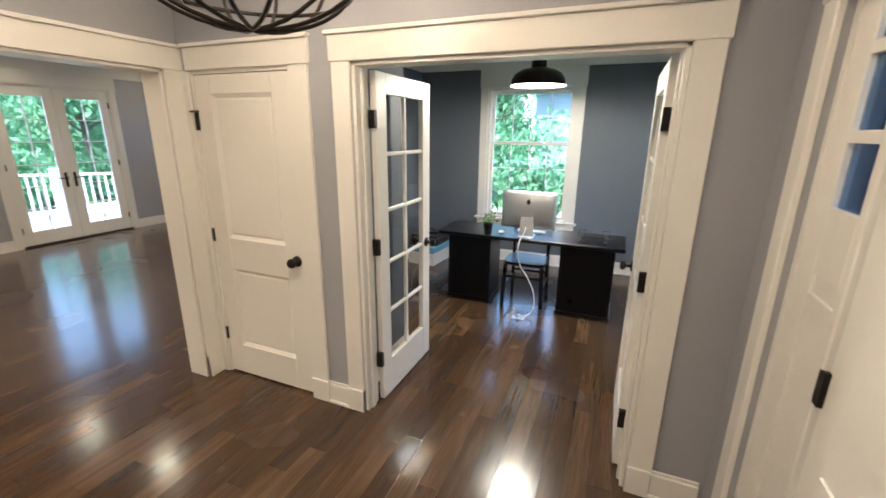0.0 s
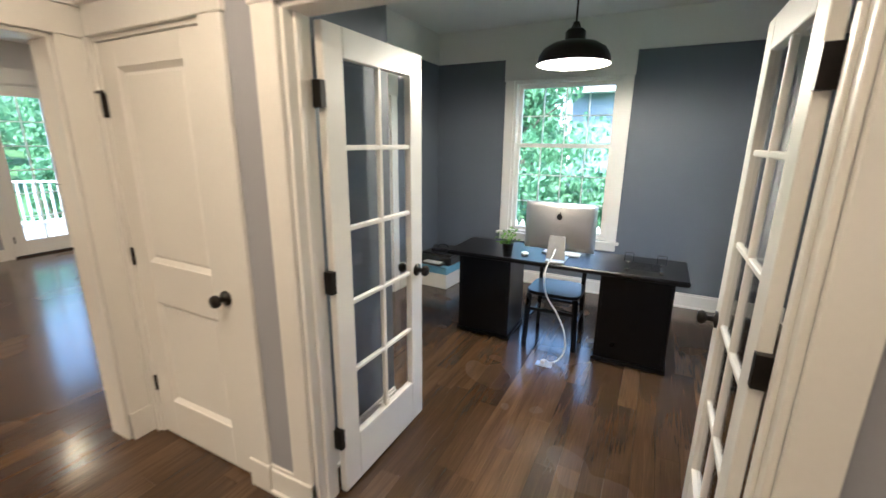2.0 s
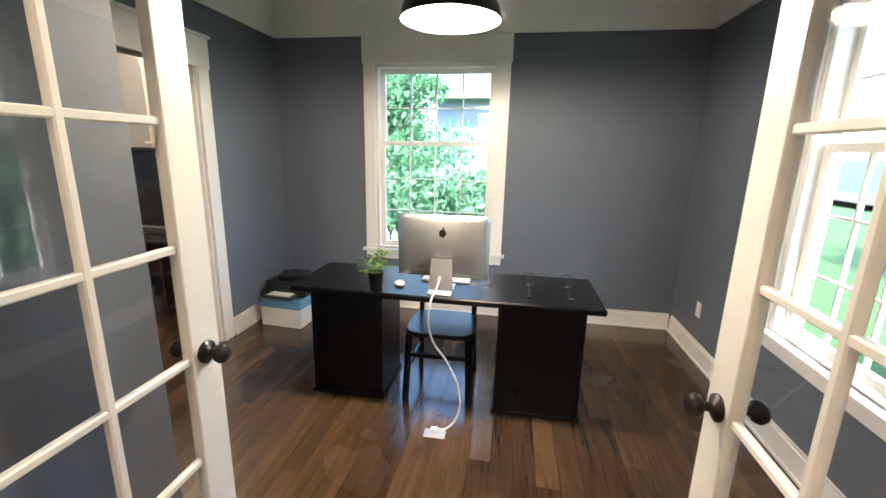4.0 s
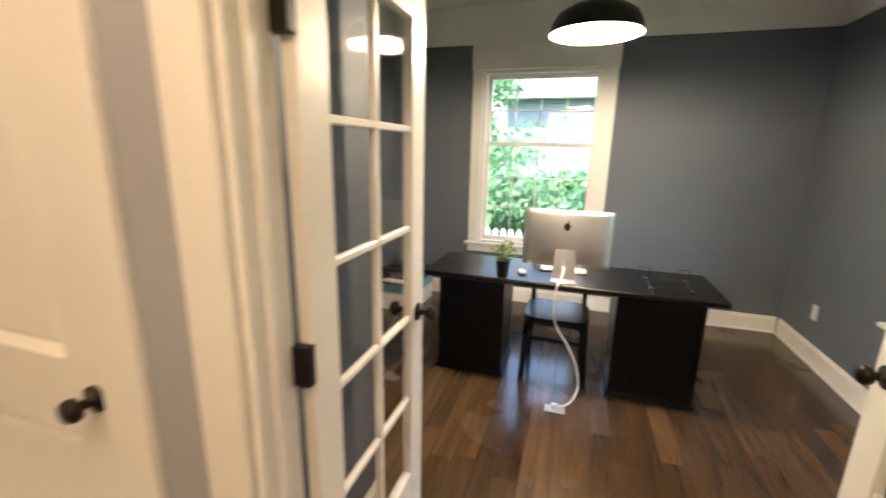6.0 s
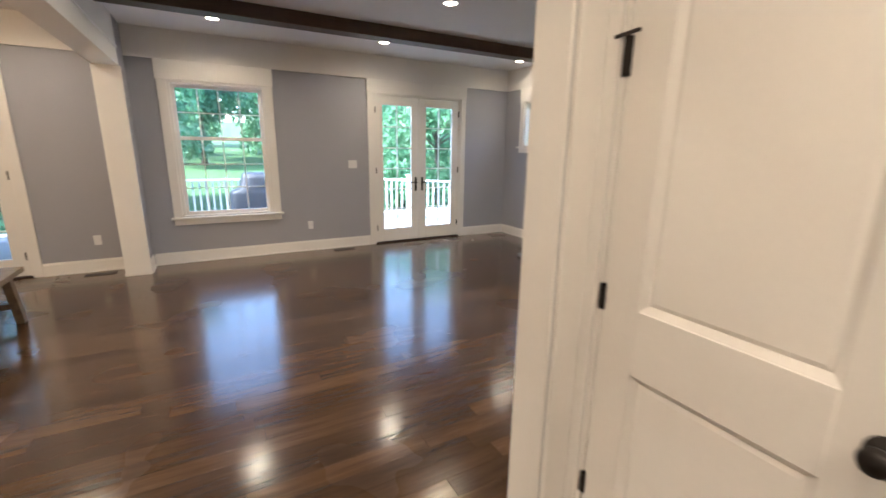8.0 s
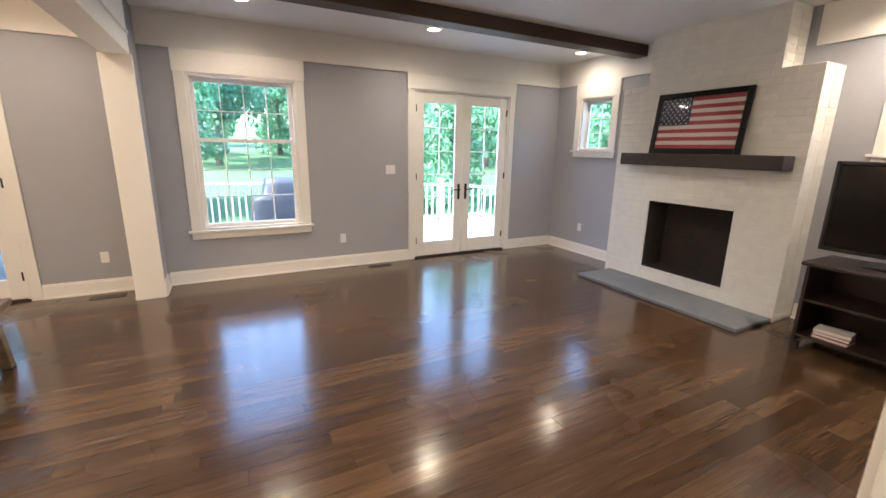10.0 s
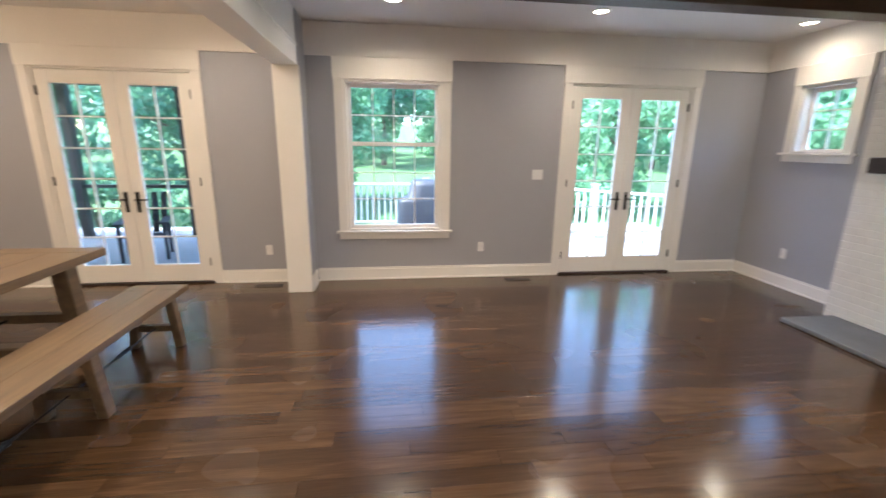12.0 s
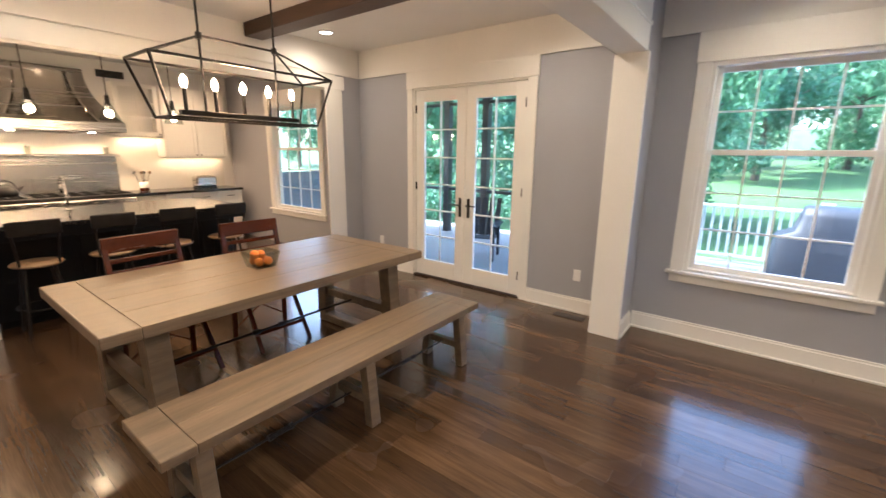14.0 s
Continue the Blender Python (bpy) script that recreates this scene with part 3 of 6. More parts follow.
def french_doors(name, y0, y1, label):
    g = thing(name, local("x", WX, 1, (y0 + y1) / 2), label, "door", kind="structure")
    h = (y1 - y0) / 2
    top = EXT_TOP
    for s in (-1, 1):
        pbox("casing_side", (s * h, s * (h + 0.09), 0, 0.022, 0, top), TRIM, g)
        pbox("jamb", (s * (h - 0.025), s * h, -T, 0.004, 0, top), TRIM, g, 0.001)
    pbox("casing_head", (-h - 0.10, h + 0.10, 0, 0.027, top, FR), TRIM, g)
    pbox("head_jamb", (-h, h, -T, 0.004, top - 0.02, top), TRIM, g, 0.001)
    pbox("threshold", (-h, h, -T - 0.03, 0.02, 0, 0.022), ESPRESSO, g, 0.004, "dark wooden threshold")
    for s in (-1, 1):
        x0, x1 = (-h + 0.028, -0.003) if s < 0 else (0.003, h - 0.028)
        leaf = glazed_leaf(g, x0, x1, 0.026, top - 0.024, -0.012, 2, 6, 0.125, 0.13, 0.20, mw=0.0075)
        lever(leaf, s * 0.058, 0.93, -0.012, s)
        for z in (0.25, 1.15, 2.05):
            hinge(leaf, s * (h - 0.03), z, -0.012)
    return g


french_doors("door_1", *FD, "white glazed double doors opening onto the deck")
french_doors("door_2", *DD, "white glazed double doors opening onto the porch")


def knob(parent, x, z, y, s=1):
    """Round knob with rose, standing out of the face at y."""
    bm = bmesh.new()
    rings = lathe(bm, [(0.034, 0.0), (0.034, 0.008), (0.012, 0.012), (0.011, 0.035), (0.026, 0.042), (0.030, 0.055), (0.024, 0.068), (0.0005, 0.072)], 20)
    bmesh.ops.transform(bm, matrix=Matrix.Translation((x, y, z)) @ Matrix.Rotation(radians(-90 * s), 4, "X"), verts=bm.verts)
    bmesh.ops.recalc_face_normals(bm, faces=bm.faces)
    part("door_knob", bm, BLACK_METAL, parent, "dark bronze round knob", True)


def office_leaf(hx, s, angle, label):
    """A ten-light leaf hung on the jamb; s is the way it would close; angle: opening in degrees."""
    w = 0.715
    g = thing("door_3" if s > 0 else "door_4", pose(hx, 2.682, 0, 0, 0, angle), label, "door", kind="structure")
    x0, x1 = (0.012, w) if s > 0 else (-w, -0.012)
    leaf = glazed_leaf(g, x0, x1, 0.012, DH - 0.025, 0.0, 2, 5, 0.11, 0.11, 0.25, 0.036)
    kx = s * (w - 0.06)
    knob(leaf, kx, 0.93, 0.0, 1)
    knob(leaf, kx, 0.93, -0.036, -1)
    for z in (0.305, 1.047, 1.772):
        bm = bmesh.new()
        box(bm, s * -0.012, s * 0.016, -0.038, 0.004, z - 0.048, z + 0.048, 0.001)
        rod(bm, (0, 0.006, z - 0.05), (0, 0.006, z + 0.05), 0.008)
        part("hinge", bm, BLACK_METAL, leaf, "dark bronze hinge")
    return g


office_leaf(OD[0] + 0.022, 1, ANG_L, "white ten-light office door standing open")
office_leaf(OD[1] - 0.022, -1, ANG_R, "white ten-light office door standing open")


# closet door: two recessed panels
g = thing("door_5", pose(0, 2.565, 0), "closed white two-panel closet door", "door", kind="structure")
x0, x1 = CD[0] + 0.022, CD[1] - 0.022
zt = DH - 0.025
st = 0.131
bm = bmesh.new()
box(bm, x0, x0 + st, 0, 0.035, 0.012, zt, 0.002)
box(bm, x1 - st, x1, 0, 0.035, 0.012, zt, 0.002)
for a, b in ((0.012, 0.235), (0.806, 1.02), (zt - 0.108, zt)):
    box(bm, x0 + st, x1 - st, 0, 0.035, a, b, 0.002)
leaf = part("door_leaf", bm, TRIM, g)
for a, b in ((0.235, 0.806), (1.02, zt - 0.108)):
    bm = bmesh.new()
    c, d = x0 + st, x1 - st
    o = [bm.verts.new(v) for v in ((c, 0.004, a), (d, 0.004, a), (d, 0.004, b), (c, 0.004, b))]
    n = [bm.verts.new(v) for v in ((c + 0.022, 0.019, a + 0.022), (d - 0.022, 0.019, a + 0.022), (d - 0.022, 0.019, b - 0.022), (c + 0.022, 0.019, b - 0.022))]
    q = [bm.verts.new(v) for v in ((c + 0.036, 0.013, a + 0.036), (d - 0.036, 0.013, a + 0.036), (d - 0.036, 0.013, b - 0.036), (c + 0.036, 0.013, b - 0.036))]
    for A, Bq in ((o, n), (n, q)):
        for i in range(4):
            bm.faces.new((A[i], A[(i + 1) % 4], Bq[(i + 1) % 4], Bq[i]))
    bm.faces.new(q)
    part("door_panel", bm, TRIM, leaf)
knob(leaf, x1 - 0.045, 0.93, 0.0, -1)
for z in (0.31, 1.03):
    hinge(leaf, CD[0] + 0.02, z, -0.008)
bm = bmesh.new()
box(bm, CD[0] + 0.008, CD[0] + 0.034, -0.010, 0.0, 1.70, 1.81, 0.002)
rod(bm, (CD[0] - 0.015, -0.02, 1.812), (CD[0] + 0.075, -0.035, 1.812), 0.006)
rod(bm, (CD[0] + 0.02, -0.012, 1.70), (CD[0] + 0.02, -0.012, 1.82), 0.008)
part("hinge", bm, BLACK_METAL, leaf, "dark bronze hinge with a door stop arm")
for xx in ((CD[0], CD[0] + 0.02), (CD[1] - 0.02, CD[1])):
    pbox("jamb", (*xx, -0.008, 0.115, 0, DH), TRIM, g, 0.001)
pbox("head_jamb", (CD[0] + 0.02, CD[1] - 0.02, -0.008, 0.115, DH - 0.02, DH), TRIM, g, 0.001)
pbox("backing", (CD[0] + 0.02, CD[1] - 0.02, 0.09, 0.11, 0, DH - 0.02), TRIM, g, 0)

# front door with a sidelight
casing("x", 1.28, -1, 0.85, 2.26, 2.09, w=0.10)
g = thing("door_6", pose(1.30, 0, 0), "closed white front door with a paned sidelight", "door", kind="structure")
bm = bmesh.new()
box(bm, 0, 0.05, 0.85, 0.88, 0, 2.09)
box(bm, 0, 0.05, 2.23, 2.26, 0, 2.09)
box(bm, 0, 0.05, 0.88, 2.23, 2.06, 2.09)
box(bm, -0.012, 0.05, 1.885, 1.91, 0, 2.06, 0.003)
part("frame", bm, TRIM, g)
bm = bmesh.new()
for a, b in ((1.91, 1.958), (2.118, 2.23)):
    box(bm, 0.004, 0.04, a, b, 0, 2.06, 0.002)
for a, b in ((0, 0.25), (1.22, 1.27), (1.33, 1.52), (1.695, 1.728), (1.912, 1.945), (2.03, 2.06)):
    box(bm, 0.004, 0.04, 1.958, 2.118, a, b, 0.002)
side = part("sidelight", bm, TRIM, g)
pbox("panel", (0.016, 0.03, 1.958, 2.118, 0.25, 1.22), TRIM, side, 0)
pbox("panel", (0.014, 0.03, 1.958, 2.118, 1.27, 1.33), TRIM, side, 0)
for a, b in ((1.52, 1.695), (1.728, 1.912), (1.945, 2.03)):
    p = pbox("pane", (0.02, 0.024, 1.956, 2.12, a - 0.004, b + 0.004), DIM_PANE, side, 0)
    p.visible_shadow = False
bm = bmesh.new()
box(bm, 0.002, 0.044, 0.885, 1.88, 0.01, 2.055, 0.003)
leaf = part("door_leaf", bm, TRIM, g)
for z0, z1 in ((0.2, 0.9), (1.05, 1.85)):
    for y0 in (0.99, 1.42):
        pbox("panel", (-0.006, 0.003, y0, y0 + 0.36, z0, z1), TRIM, leaf, 0.005)
for z in (0.28, 1.085, 1.80):
    pbox("hinge", (-0.012, 0.003, 1.868, 1.898, z - 0.05, z + 0.05), BLACK_METAL, leaf, 0.001, "dark bronze hinge")

# sliding leaf part-way out of its pocket in the office doorway
g = thing("pocket_door", pose(-1.90, 0, 0), "white sliding pocket door slid almost open", "door", kind="structure")
pbox("door_leaf", (-0.018, 0.018, 4.98, PD[1] - 0.02, 0.01, DH - 0.02), TRIM, g)
pbox("pull", (0.017, 0.021, 5.0, 5.025, 0.95, 1.05), BLACK_METAL, g, 0.001, "recessed dark pull")


def cover_plate(x, y, z, rz, name, label, kind):
    g = thing(name, pose(x, y, z, 0, 0, rz), label, kind, "cover plates")
    w = 0.085 if name == "light_switch" else 0.072
    pbox("plate", (-w / 2 - (0.022 if name == "light_switch" else 0), w / 2 + (0.022 if name == "light_switch" else 0), 0, 0.007, -0.058, 0.058), PLASTIC_W, g, 0.003)
    if name == "light_switch":
        for dx in (-0.024, 0.024):
            pbox("rocker", (dx - 0.017, dx + 0.017, 0.007, 0.011, -0.034, 0.034), PLASTIC_W, g, 0.002)
    else:
        for dz in (-0.02, 0.02):
            pbox("socket", (-0.017, 0.017, 0.007, 0.009, dz - 0.014, dz + 0.014), PLASTIC_W, g, 0.003)


cover_plate(WX, 3.34, 1.25, -90, "light_switch", "white double light switch on a grey wall", "switch")
for yy in (2.68, 0.21, -2.5):
    cover_plate(WX, yy, 0.38, -90, "wall_outlet", "white wall outlet on a grey wall", "outlet")
cover_plate(-6.38, NY, 0.40, 180, "wall_outlet", "white wall outlet on a grey wall", "outlet")
cover_plate(1.82, 5.62, 0.38, 90, "wall_outlet", "white wall outlet on a slate wall", "outlet")

# ---------------------------------------------------------------- beams, lights
trim("ceiling_beam", (-5.71, -5.51, 0.745, NY - FT - 0.001, 2.67, H), "dark stained wooden ceiling beam", 0.006, DARK_BEAM)
trim("ceiling_beam", (-5.71, -5.51, -2.84, 0.49, 2.67, H), "dark stained wooden ceiling beam", 0.006, DARK_BEAM)


def can(x, y, watts=LIVING_W, color=WARM):
    g = thing("recessed_light", pose(x, y, H), "lit round recessed ceiling light", "light", "recessed lights")
    bm = bmesh.new()
    lathe(bm, [(0.085, 0.0), (0.085, -0.006), (0.066, -0.008), (0.060, 0.0)], 24)
    part("trim_ring", bm, PLASTIC_W, g, "", True)
    bm = bmesh.new()
    bmesh.ops.create_circle(bm, cap_ends=True, radius=0.061, segments=24, matrix=Matrix.Translation((0, 0, -0.002)))
    part("lens", bm, CAN, g, "glowing lens")
    lamp_disk(x, y, H - 0.012, watts, color=color)


for yy in (1.65, 3.57, 5.75):
    can(-6.26, yy, LIVING_W * (0.55 if yy > 5 else 1.0))
    if yy < 5:
        can(-4.55, yy)
    can(-2.95 if yy > 5 else -2.75, yy if yy > 2 else 1.85, LIVING_W * (2.0 if yy > 5 else 1.0))
# dining: only the (-6.22, -2.45) can is known, the others are added light
for xx in (-6.22, -4.0, -2.7):
    can(xx, -2.45 if xx < -6 else -1.95, LIVING_W * (0.6 if xx < -6 else 1.0))
    can(xx, -0.1)
for xx in (-6.1, -4.6, -3.1):
    can(xx, -5.2, KITCHEN_W, AMBER)
for xx, yy in ((-0.9, 1.2), (0.6, 1.2), (-0.9, -0.6), (0.6, -0.6)):
    can(xx, yy, FOYER_W, FOYER_WARM)

# foyer chandelier: open wire globe
g = thing("globe_chandelier", pose(-0.35, 1.73, 0), "dark bronze open wire globe chandelier", "chandelier")
cz, R = 2.29, 0.385
for k in range(6):
    bm = bmesh.new()
    a = math.pi * k / 6
    tilt = Matrix.Translation((0, 0, cz)) @ Matrix.Diagonal((1, 1, 0.73, 1)) @ Matrix.Rotation(a, 4, "Z") @ Matrix.Rotation(radians(24 if k % 2 else -20), 4, "Y") @ Matrix.Rotation(radians(90), 4, "X")
    n = 40
    ring = [tilt @ Vector((R * math.cos(2 * math.pi * i / n), R * math.sin(2 * math.pi * i / n), 0)) for i in range(n)]
    for i in range(n):
        rod(bm, ring[i], ring[(i + 1) % n], 0.007, seg=6)
    part("hoop", bm, BLACK_METAL, g)
for z, r in ((-0.17, 0.304), (0.17, 0.304)):
    bm = bmesh.new()
    n = 40
    for i in range(n):
        p, q = 2 * math.pi * i / n, 2 * math.pi * (i + 1) / n
        rod(bm, (r * math.cos(p), r * math.sin(p), cz + z), (r * math.cos(q), r * math.sin(q), cz + z), 0.007, seg=6)
    part("hoop", bm, BLACK_METAL, g)
bm = bmesh.new()
rod(bm, (0, 0, cz - 0.05), (0, 0, H - 0.02), 0.009)
rod(bm, (0, 0, H - 0.025), (0, 0, H), 0.065, seg=24)
for k in range(3):
    a = 2 * math.pi * k / 3
    rod(bm, (0, 0, cz - 0.04), (0.10 * math.cos(a), 0.10 * math.sin(a), cz), 0.007)
    rod(bm, (0.10 * math.cos(a), 0.10 * math.sin(a), cz), (0.10 * math.cos(a), 0.10 * math.sin(a), cz + 0.08), 0.012)
part("stem", bm, BLACK_METAL, g)
for k in range(3):
    a = 2 * math.pi * k / 3
    bm = bmesh.new()
    ball(bm, (0.10 * math.cos(a), 0.10 * math.sin(a), cz + 0.11), 0.03)
    part("bulb", bm, BULB, g, "lit bulb", True)
lamp_point(-0.35, 1.73, cz + 0.11, FOYER_PT, 0.10, FOYER_WARM)

# office pendant: dark metal dome, white inside
g = thing("dome_pendant", pose(0.048, 4.35, 0), "dark metal dome pendant, white inside, lit", "pendant lamp")
bm = bmesh.new()
prof = [(0.225, 2.085), (0.222, 2.10), (0.215, 2.135), (0.19, 2.175), (0.14, 2.205), (0.07, 2.222), (0.062, 2.225), (0.060, 2.275), (0.045, 2.29), (0.018, 2.30), (0.012, 2.33)]
lathe(bm, prof, 40)
part("shade", bm, BLACK_METAL, g, "dark domed metal shade", True)
bm = bmesh.new()
lathe(bm, [(0.221, 2.086), (0.210, 2.134), (0.185, 2.172), (0.135, 2.200), (0.05, 2.216), (0.001, 2.217)], 40)
part("shade_lining", bm, ENAMEL, g, "white enamel lining", True)
bm = bmesh.new()
rod(bm, (0, 0, 2.32), (0, 0, H - 0.02), 0.006)
rod(bm, (0, 0, H - 0.03), (0, 0, H), 0.06, seg=24)
part("stem", bm, BLACK_METAL, g)
bm = bmesh.new()
for s in (-1, 1):
    rod(bm, (s * 0.055, 0, 2.225), (s * 0.012, 0, 2.33), 0.005)
part("yoke", bm, BLACK_METAL, g)
bm = bmesh.new()
ball(bm, (0, 0, 2.172), 0.036, 16, 10)
part("bulb", bm, BULB, g, "lit round bulb", True)
lamp_point(0.048, 4.35, 2.095, OFFICE_PT, 0.038, (1.0, 0.82, 0.62))

# ---------------------------------------------------------------- fireplace
CF, CL, CR, SH = 5.80, -5.53, -3.56, 2.27
UL, UR = -5.20, -3.88
FBX0, FBX1, FBZ0, FBZ1 = -5.00, -4.06, 0.19, 0.98
g = thing("fireplace", pose(0, 0, 0), "white painted brick chimney breast with a black firebox", "fireplace", kind="structure")
bm = bmesh.new()
i = 0.0035
box(bm, CL + i, FBX0, CF + i, NY - 0.001, 0, SH - i)
box(bm, FBX1, CR - i, CF + i, NY - 0.001, 0, SH - i)
box(bm, FBX0, FBX1, CF + i, NY - 0.001, FBZ1, SH - i)
box(bm, FBX0, FBX1, CF + i, NY - 0.001, 0, FBZ0)
box(bm, UL + i, UR - i, CF + i, NY - 0.001, SH - i, H)
chim = part("mortar_core", bm, MORTAR, g)
bm = bmesh.new()
d = 0.30
box(bm, FBX0, FBX1, NY - 0.004, NY - 0.002, FBZ0, FBZ1)
box(bm, FBX0 - 0.0, FBX0 + 0.012, CF + 0.012, NY - 0.004, FBZ0, FBZ1)
box(bm, FBX1 - 0.012, FBX1, CF + 0.012, NY - 0.004, FBZ0, FBZ1)
box(bm, FBX0 + 0.012, FBX1 - 0.012, CF + 0.012, NY - 0.004, FBZ1 - 0.012, FBZ1)
box(bm, FBX0 + 0.012, FBX1 - 0.012, CF + 0.012, NY - 0.004, FBZ0, FBZ0 + 0.008)
part("firebox", bm, SOOT, g, "soot-black firebox lining")
rngb = random.Random(5)
for k in range(9):
    for r in range(5):
        x = FBX0 + 0.02 + k * 0.103 + (0.05 if r % 2 else 0)
        if x + 0.09 < FBX1 - 0.014:
            pbox("firebrick", (x, x + 0.095, NY - 0.012, NY - 0.004, FBZ0 + 0.06 + r * 0.07, FBZ0 + 0.122 + r * 0.07), SOOT, g, 0.002)

BL, BH, BD = 0.2055, 0.0645, 0.02
COURSE = 0.0685


def brick_mesh(l):
    bm = bmesh.new()
    box(bm, -l / 2, l / 2, 0, BD, -BH / 2, BH / 2, 0.003)
    return mesh_of("brick", bm, BRICK)


BRK = {n: brick_mesh(l) for n, l in (("full", BL), ("half", BL / 2 - 0.005), ("side", 0.16))}
rest = []


def lay(mesh, m, as_part):
    if as_part:
        ob = new("brick", mesh)
        ob.parent = g
        ob.matrix_world = m
    else:
        rest.append((mesh, m))


for r in range(int(H / COURSE) + 1):
    z = r * COURSE + BH / 2 + 0.004
    lower = z < SH - 0.02
    if z + BH / 2 > H:
        break
    a, b = (CL, CR) if lower else (UL, UR)
    x = a + (0 if r % 2 else -BL / 2 - 0.005)
    while x < b - 0.03:
        x0, x1 = max(a, x), min(b, x + BL)
        if x1 - x0 > 0.03:
            if z - BH / 2 < FBZ1 and z + BH / 2 > FBZ0 and x1 > FBX0 and x0 < FBX1:
                segs = [(x0, FBX0), (FBX1, x1)]
            else:
                segs = [(x0, x1)]
            for s0, s1 in segs:
                l = s1 - s0
                if l < 0.03:
                    continue
                jit = rngb.uniform(-0.0012, 0.0012)
                m = pose((s0 + s1) / 2, CF + jit, z) @ Matrix.Diagonal((l / BL, 1, 1, 1))
                lay(BRK["full"], m, 1.0 < z < 2.3 and x0 > -4.7)
        x += BL + 0.0045
    for fx, sgn in ((CR if lower else UR, 1), (CL if lower else UL, -1)):
        for n in range(2):
            y = CF + 0.021 + (n + 0.5) * 0.155
            m = pose(fx + sgn * rngb.uniform(-0.001, 0.002), y, z, 0, 0, 90 if sgn > 0 else -90) @ Matrix.Diagonal((0.93, 1, 1, 1))
            lay(BRK["side"], m, sgn > 0 and lower)
bm = bmesh.new()
for me, m in rest:
    k = len(bm.verts)
    bm.from_mesh(me)
    bm.verts.ensure_lookup_table()
    for v in bm.verts[k:]:
        v.co = m @ v.co
tagged(part("brickwork", bm, BRICK, g, "white painted brick courses"), kind="stuff")
for x0, x1 in ((CL, UL - 0.001), (UR + 0.001, CR)):
    pbox("shoulder", (x0, x1, CF, NY - 0.001, SH - 0.02, SH), BRICK, g, 0.004)
g = thing("hearth", pose(0, 0, 0), "flat grey bluestone hearth slab on the floor", "hearth", kind="structure")
pbox("slab", (-5.44, -3.57, 5.23, CF - 0.001, 0.002, 0.04), STONE, g, 0.006)
g = thing("mantel_shelf", pose(0, 0, 0), "dark stained wooden mantel beam on the chimney", "mantel")
pbox("beam", (-5.31, -3.64, 5.60, CF - 0.003, 1.39, 1.52), MANTEL_WOOD, g, 0.008)

# framed flag leaning on the mantel
FW, FH = 0.965, 0.63
lean = math.degrees(math.atan2(0.075, FH))
g = thing("framed_flag", pose(-4.53, 5.70, 1.521, -lean, 0, 0), "framed stars and stripes flag leaning on the chimney", "framed picture")
fr = 0.055
bm = bmesh.new()
box(bm, -FW / 2, -FW / 2 + fr, -0.012, 0.018, 0, FH, 0.004)
box(bm, FW / 2 - fr, FW / 2, -0.012, 0.018, 0, FH, 0.004)
box(bm, -FW / 2 + fr, FW / 2 - fr, -0.012, 0.018, 0, fr, 0.004)
box(bm, -FW / 2 + fr, FW / 2 - fr, -0.012, 0.018, FH - fr, FH, 0.004)
part("frame", bm, BLACK_WOOD, g, "black wooden frame")
iw, ih = FW - 2 * fr, FH - 2 * fr
for k in range(13):
    z0 = FH - fr - ih * (k + 1) / 13
    pbox("stripe", (-iw / 2, iw / 2, 0.004, 0.010, z0, z0 + ih / 13), RED if k % 2 == 0 else CREAM, g, 0)
cw, chh = iw * 0.40, ih * 7 / 13
pbox("canton", (-iw / 2, -iw / 2 + cw, 0.001, 0.006, FH - fr - chh, FH - fr), NAVY, g, 0)
bm = bmesh.new()
for r in range(9):
    for c in range(6 if r % 2 == 0 else 5):
        sx = -iw / 2 + cw * ((c + 0.5) / 6 if r % 2 == 0 else (c + 1) / 6)
        sz = FH - fr - chh * (r + 0.6) / 9.2
        pts = [(sx + (0.013 if q % 2 == 0 else 0.0055) * math.sin(math.pi * q / 5), sz + (0.013 if q % 2 == 0 else 0.0055) * math.cos(math.pi * q / 5)) for q in range(10)]
        bm.faces.new([bm.verts.new((u, 0.0002, v)) for u, v in pts])
part("stars", bm, CREAM, g, "white five-pointed stars")
p = pbox("glazing", (-iw / 2, iw / 2, -0.008, -0.005, fr, FH - fr), PANE, g, 0)
p.visible_shadow = False
pbox("backing", (-FW / 2 + 0.01, FW / 2 - 0.01, 0.012, 0.016, 0.01, FH - 0.01), PLASTIC_B, g, 0)

# television on a console
g = thing("media_console", pose(-2.62, 5.62, 0), "dark espresso media console with open shelves", "console")
w, d, h = 0.62, 0.24, 0.72
pbox("top", (-w - 0.03, w + 0.03, -d - 0.03, d, h - 0.03, h), ESPRESSO, g, 0.008)
for x in (-w, -0.012, w - 0.025):
    pbox("side_panel", (x, x + 0.025, -d, d, 0.06, h - 0.03), ESPRESSO, g)
for z in (0.10, 0.40):
    pbox("shelf", (-w + 0.025, w - 0.025, -d + 0.01, d - 0.012, z, z + 0.022), ESPRESSO, g)
pbox("back_panel", (-w, w, d - 0.012, d, 0.06, h - 0.03), ESPRESSO, g, 0)
for x in (-w, w - 0.05):
    for y in (-d, d - 0.05):
        pbox("foot", (x, x + 0.05, y, y + 0.05, 0.001, 0.06), ESPRESSO, g)
g = thing("television", pose(-2.70, 5.66, 0.72), "black flat-screen television on the console", "television")
pbox("screen", (-0.56, 0.56, -0.03, 0.0, 0.10, 0.74), SCREEN, g, 0.004, "glossy dark screen")
bm = bmesh.new()
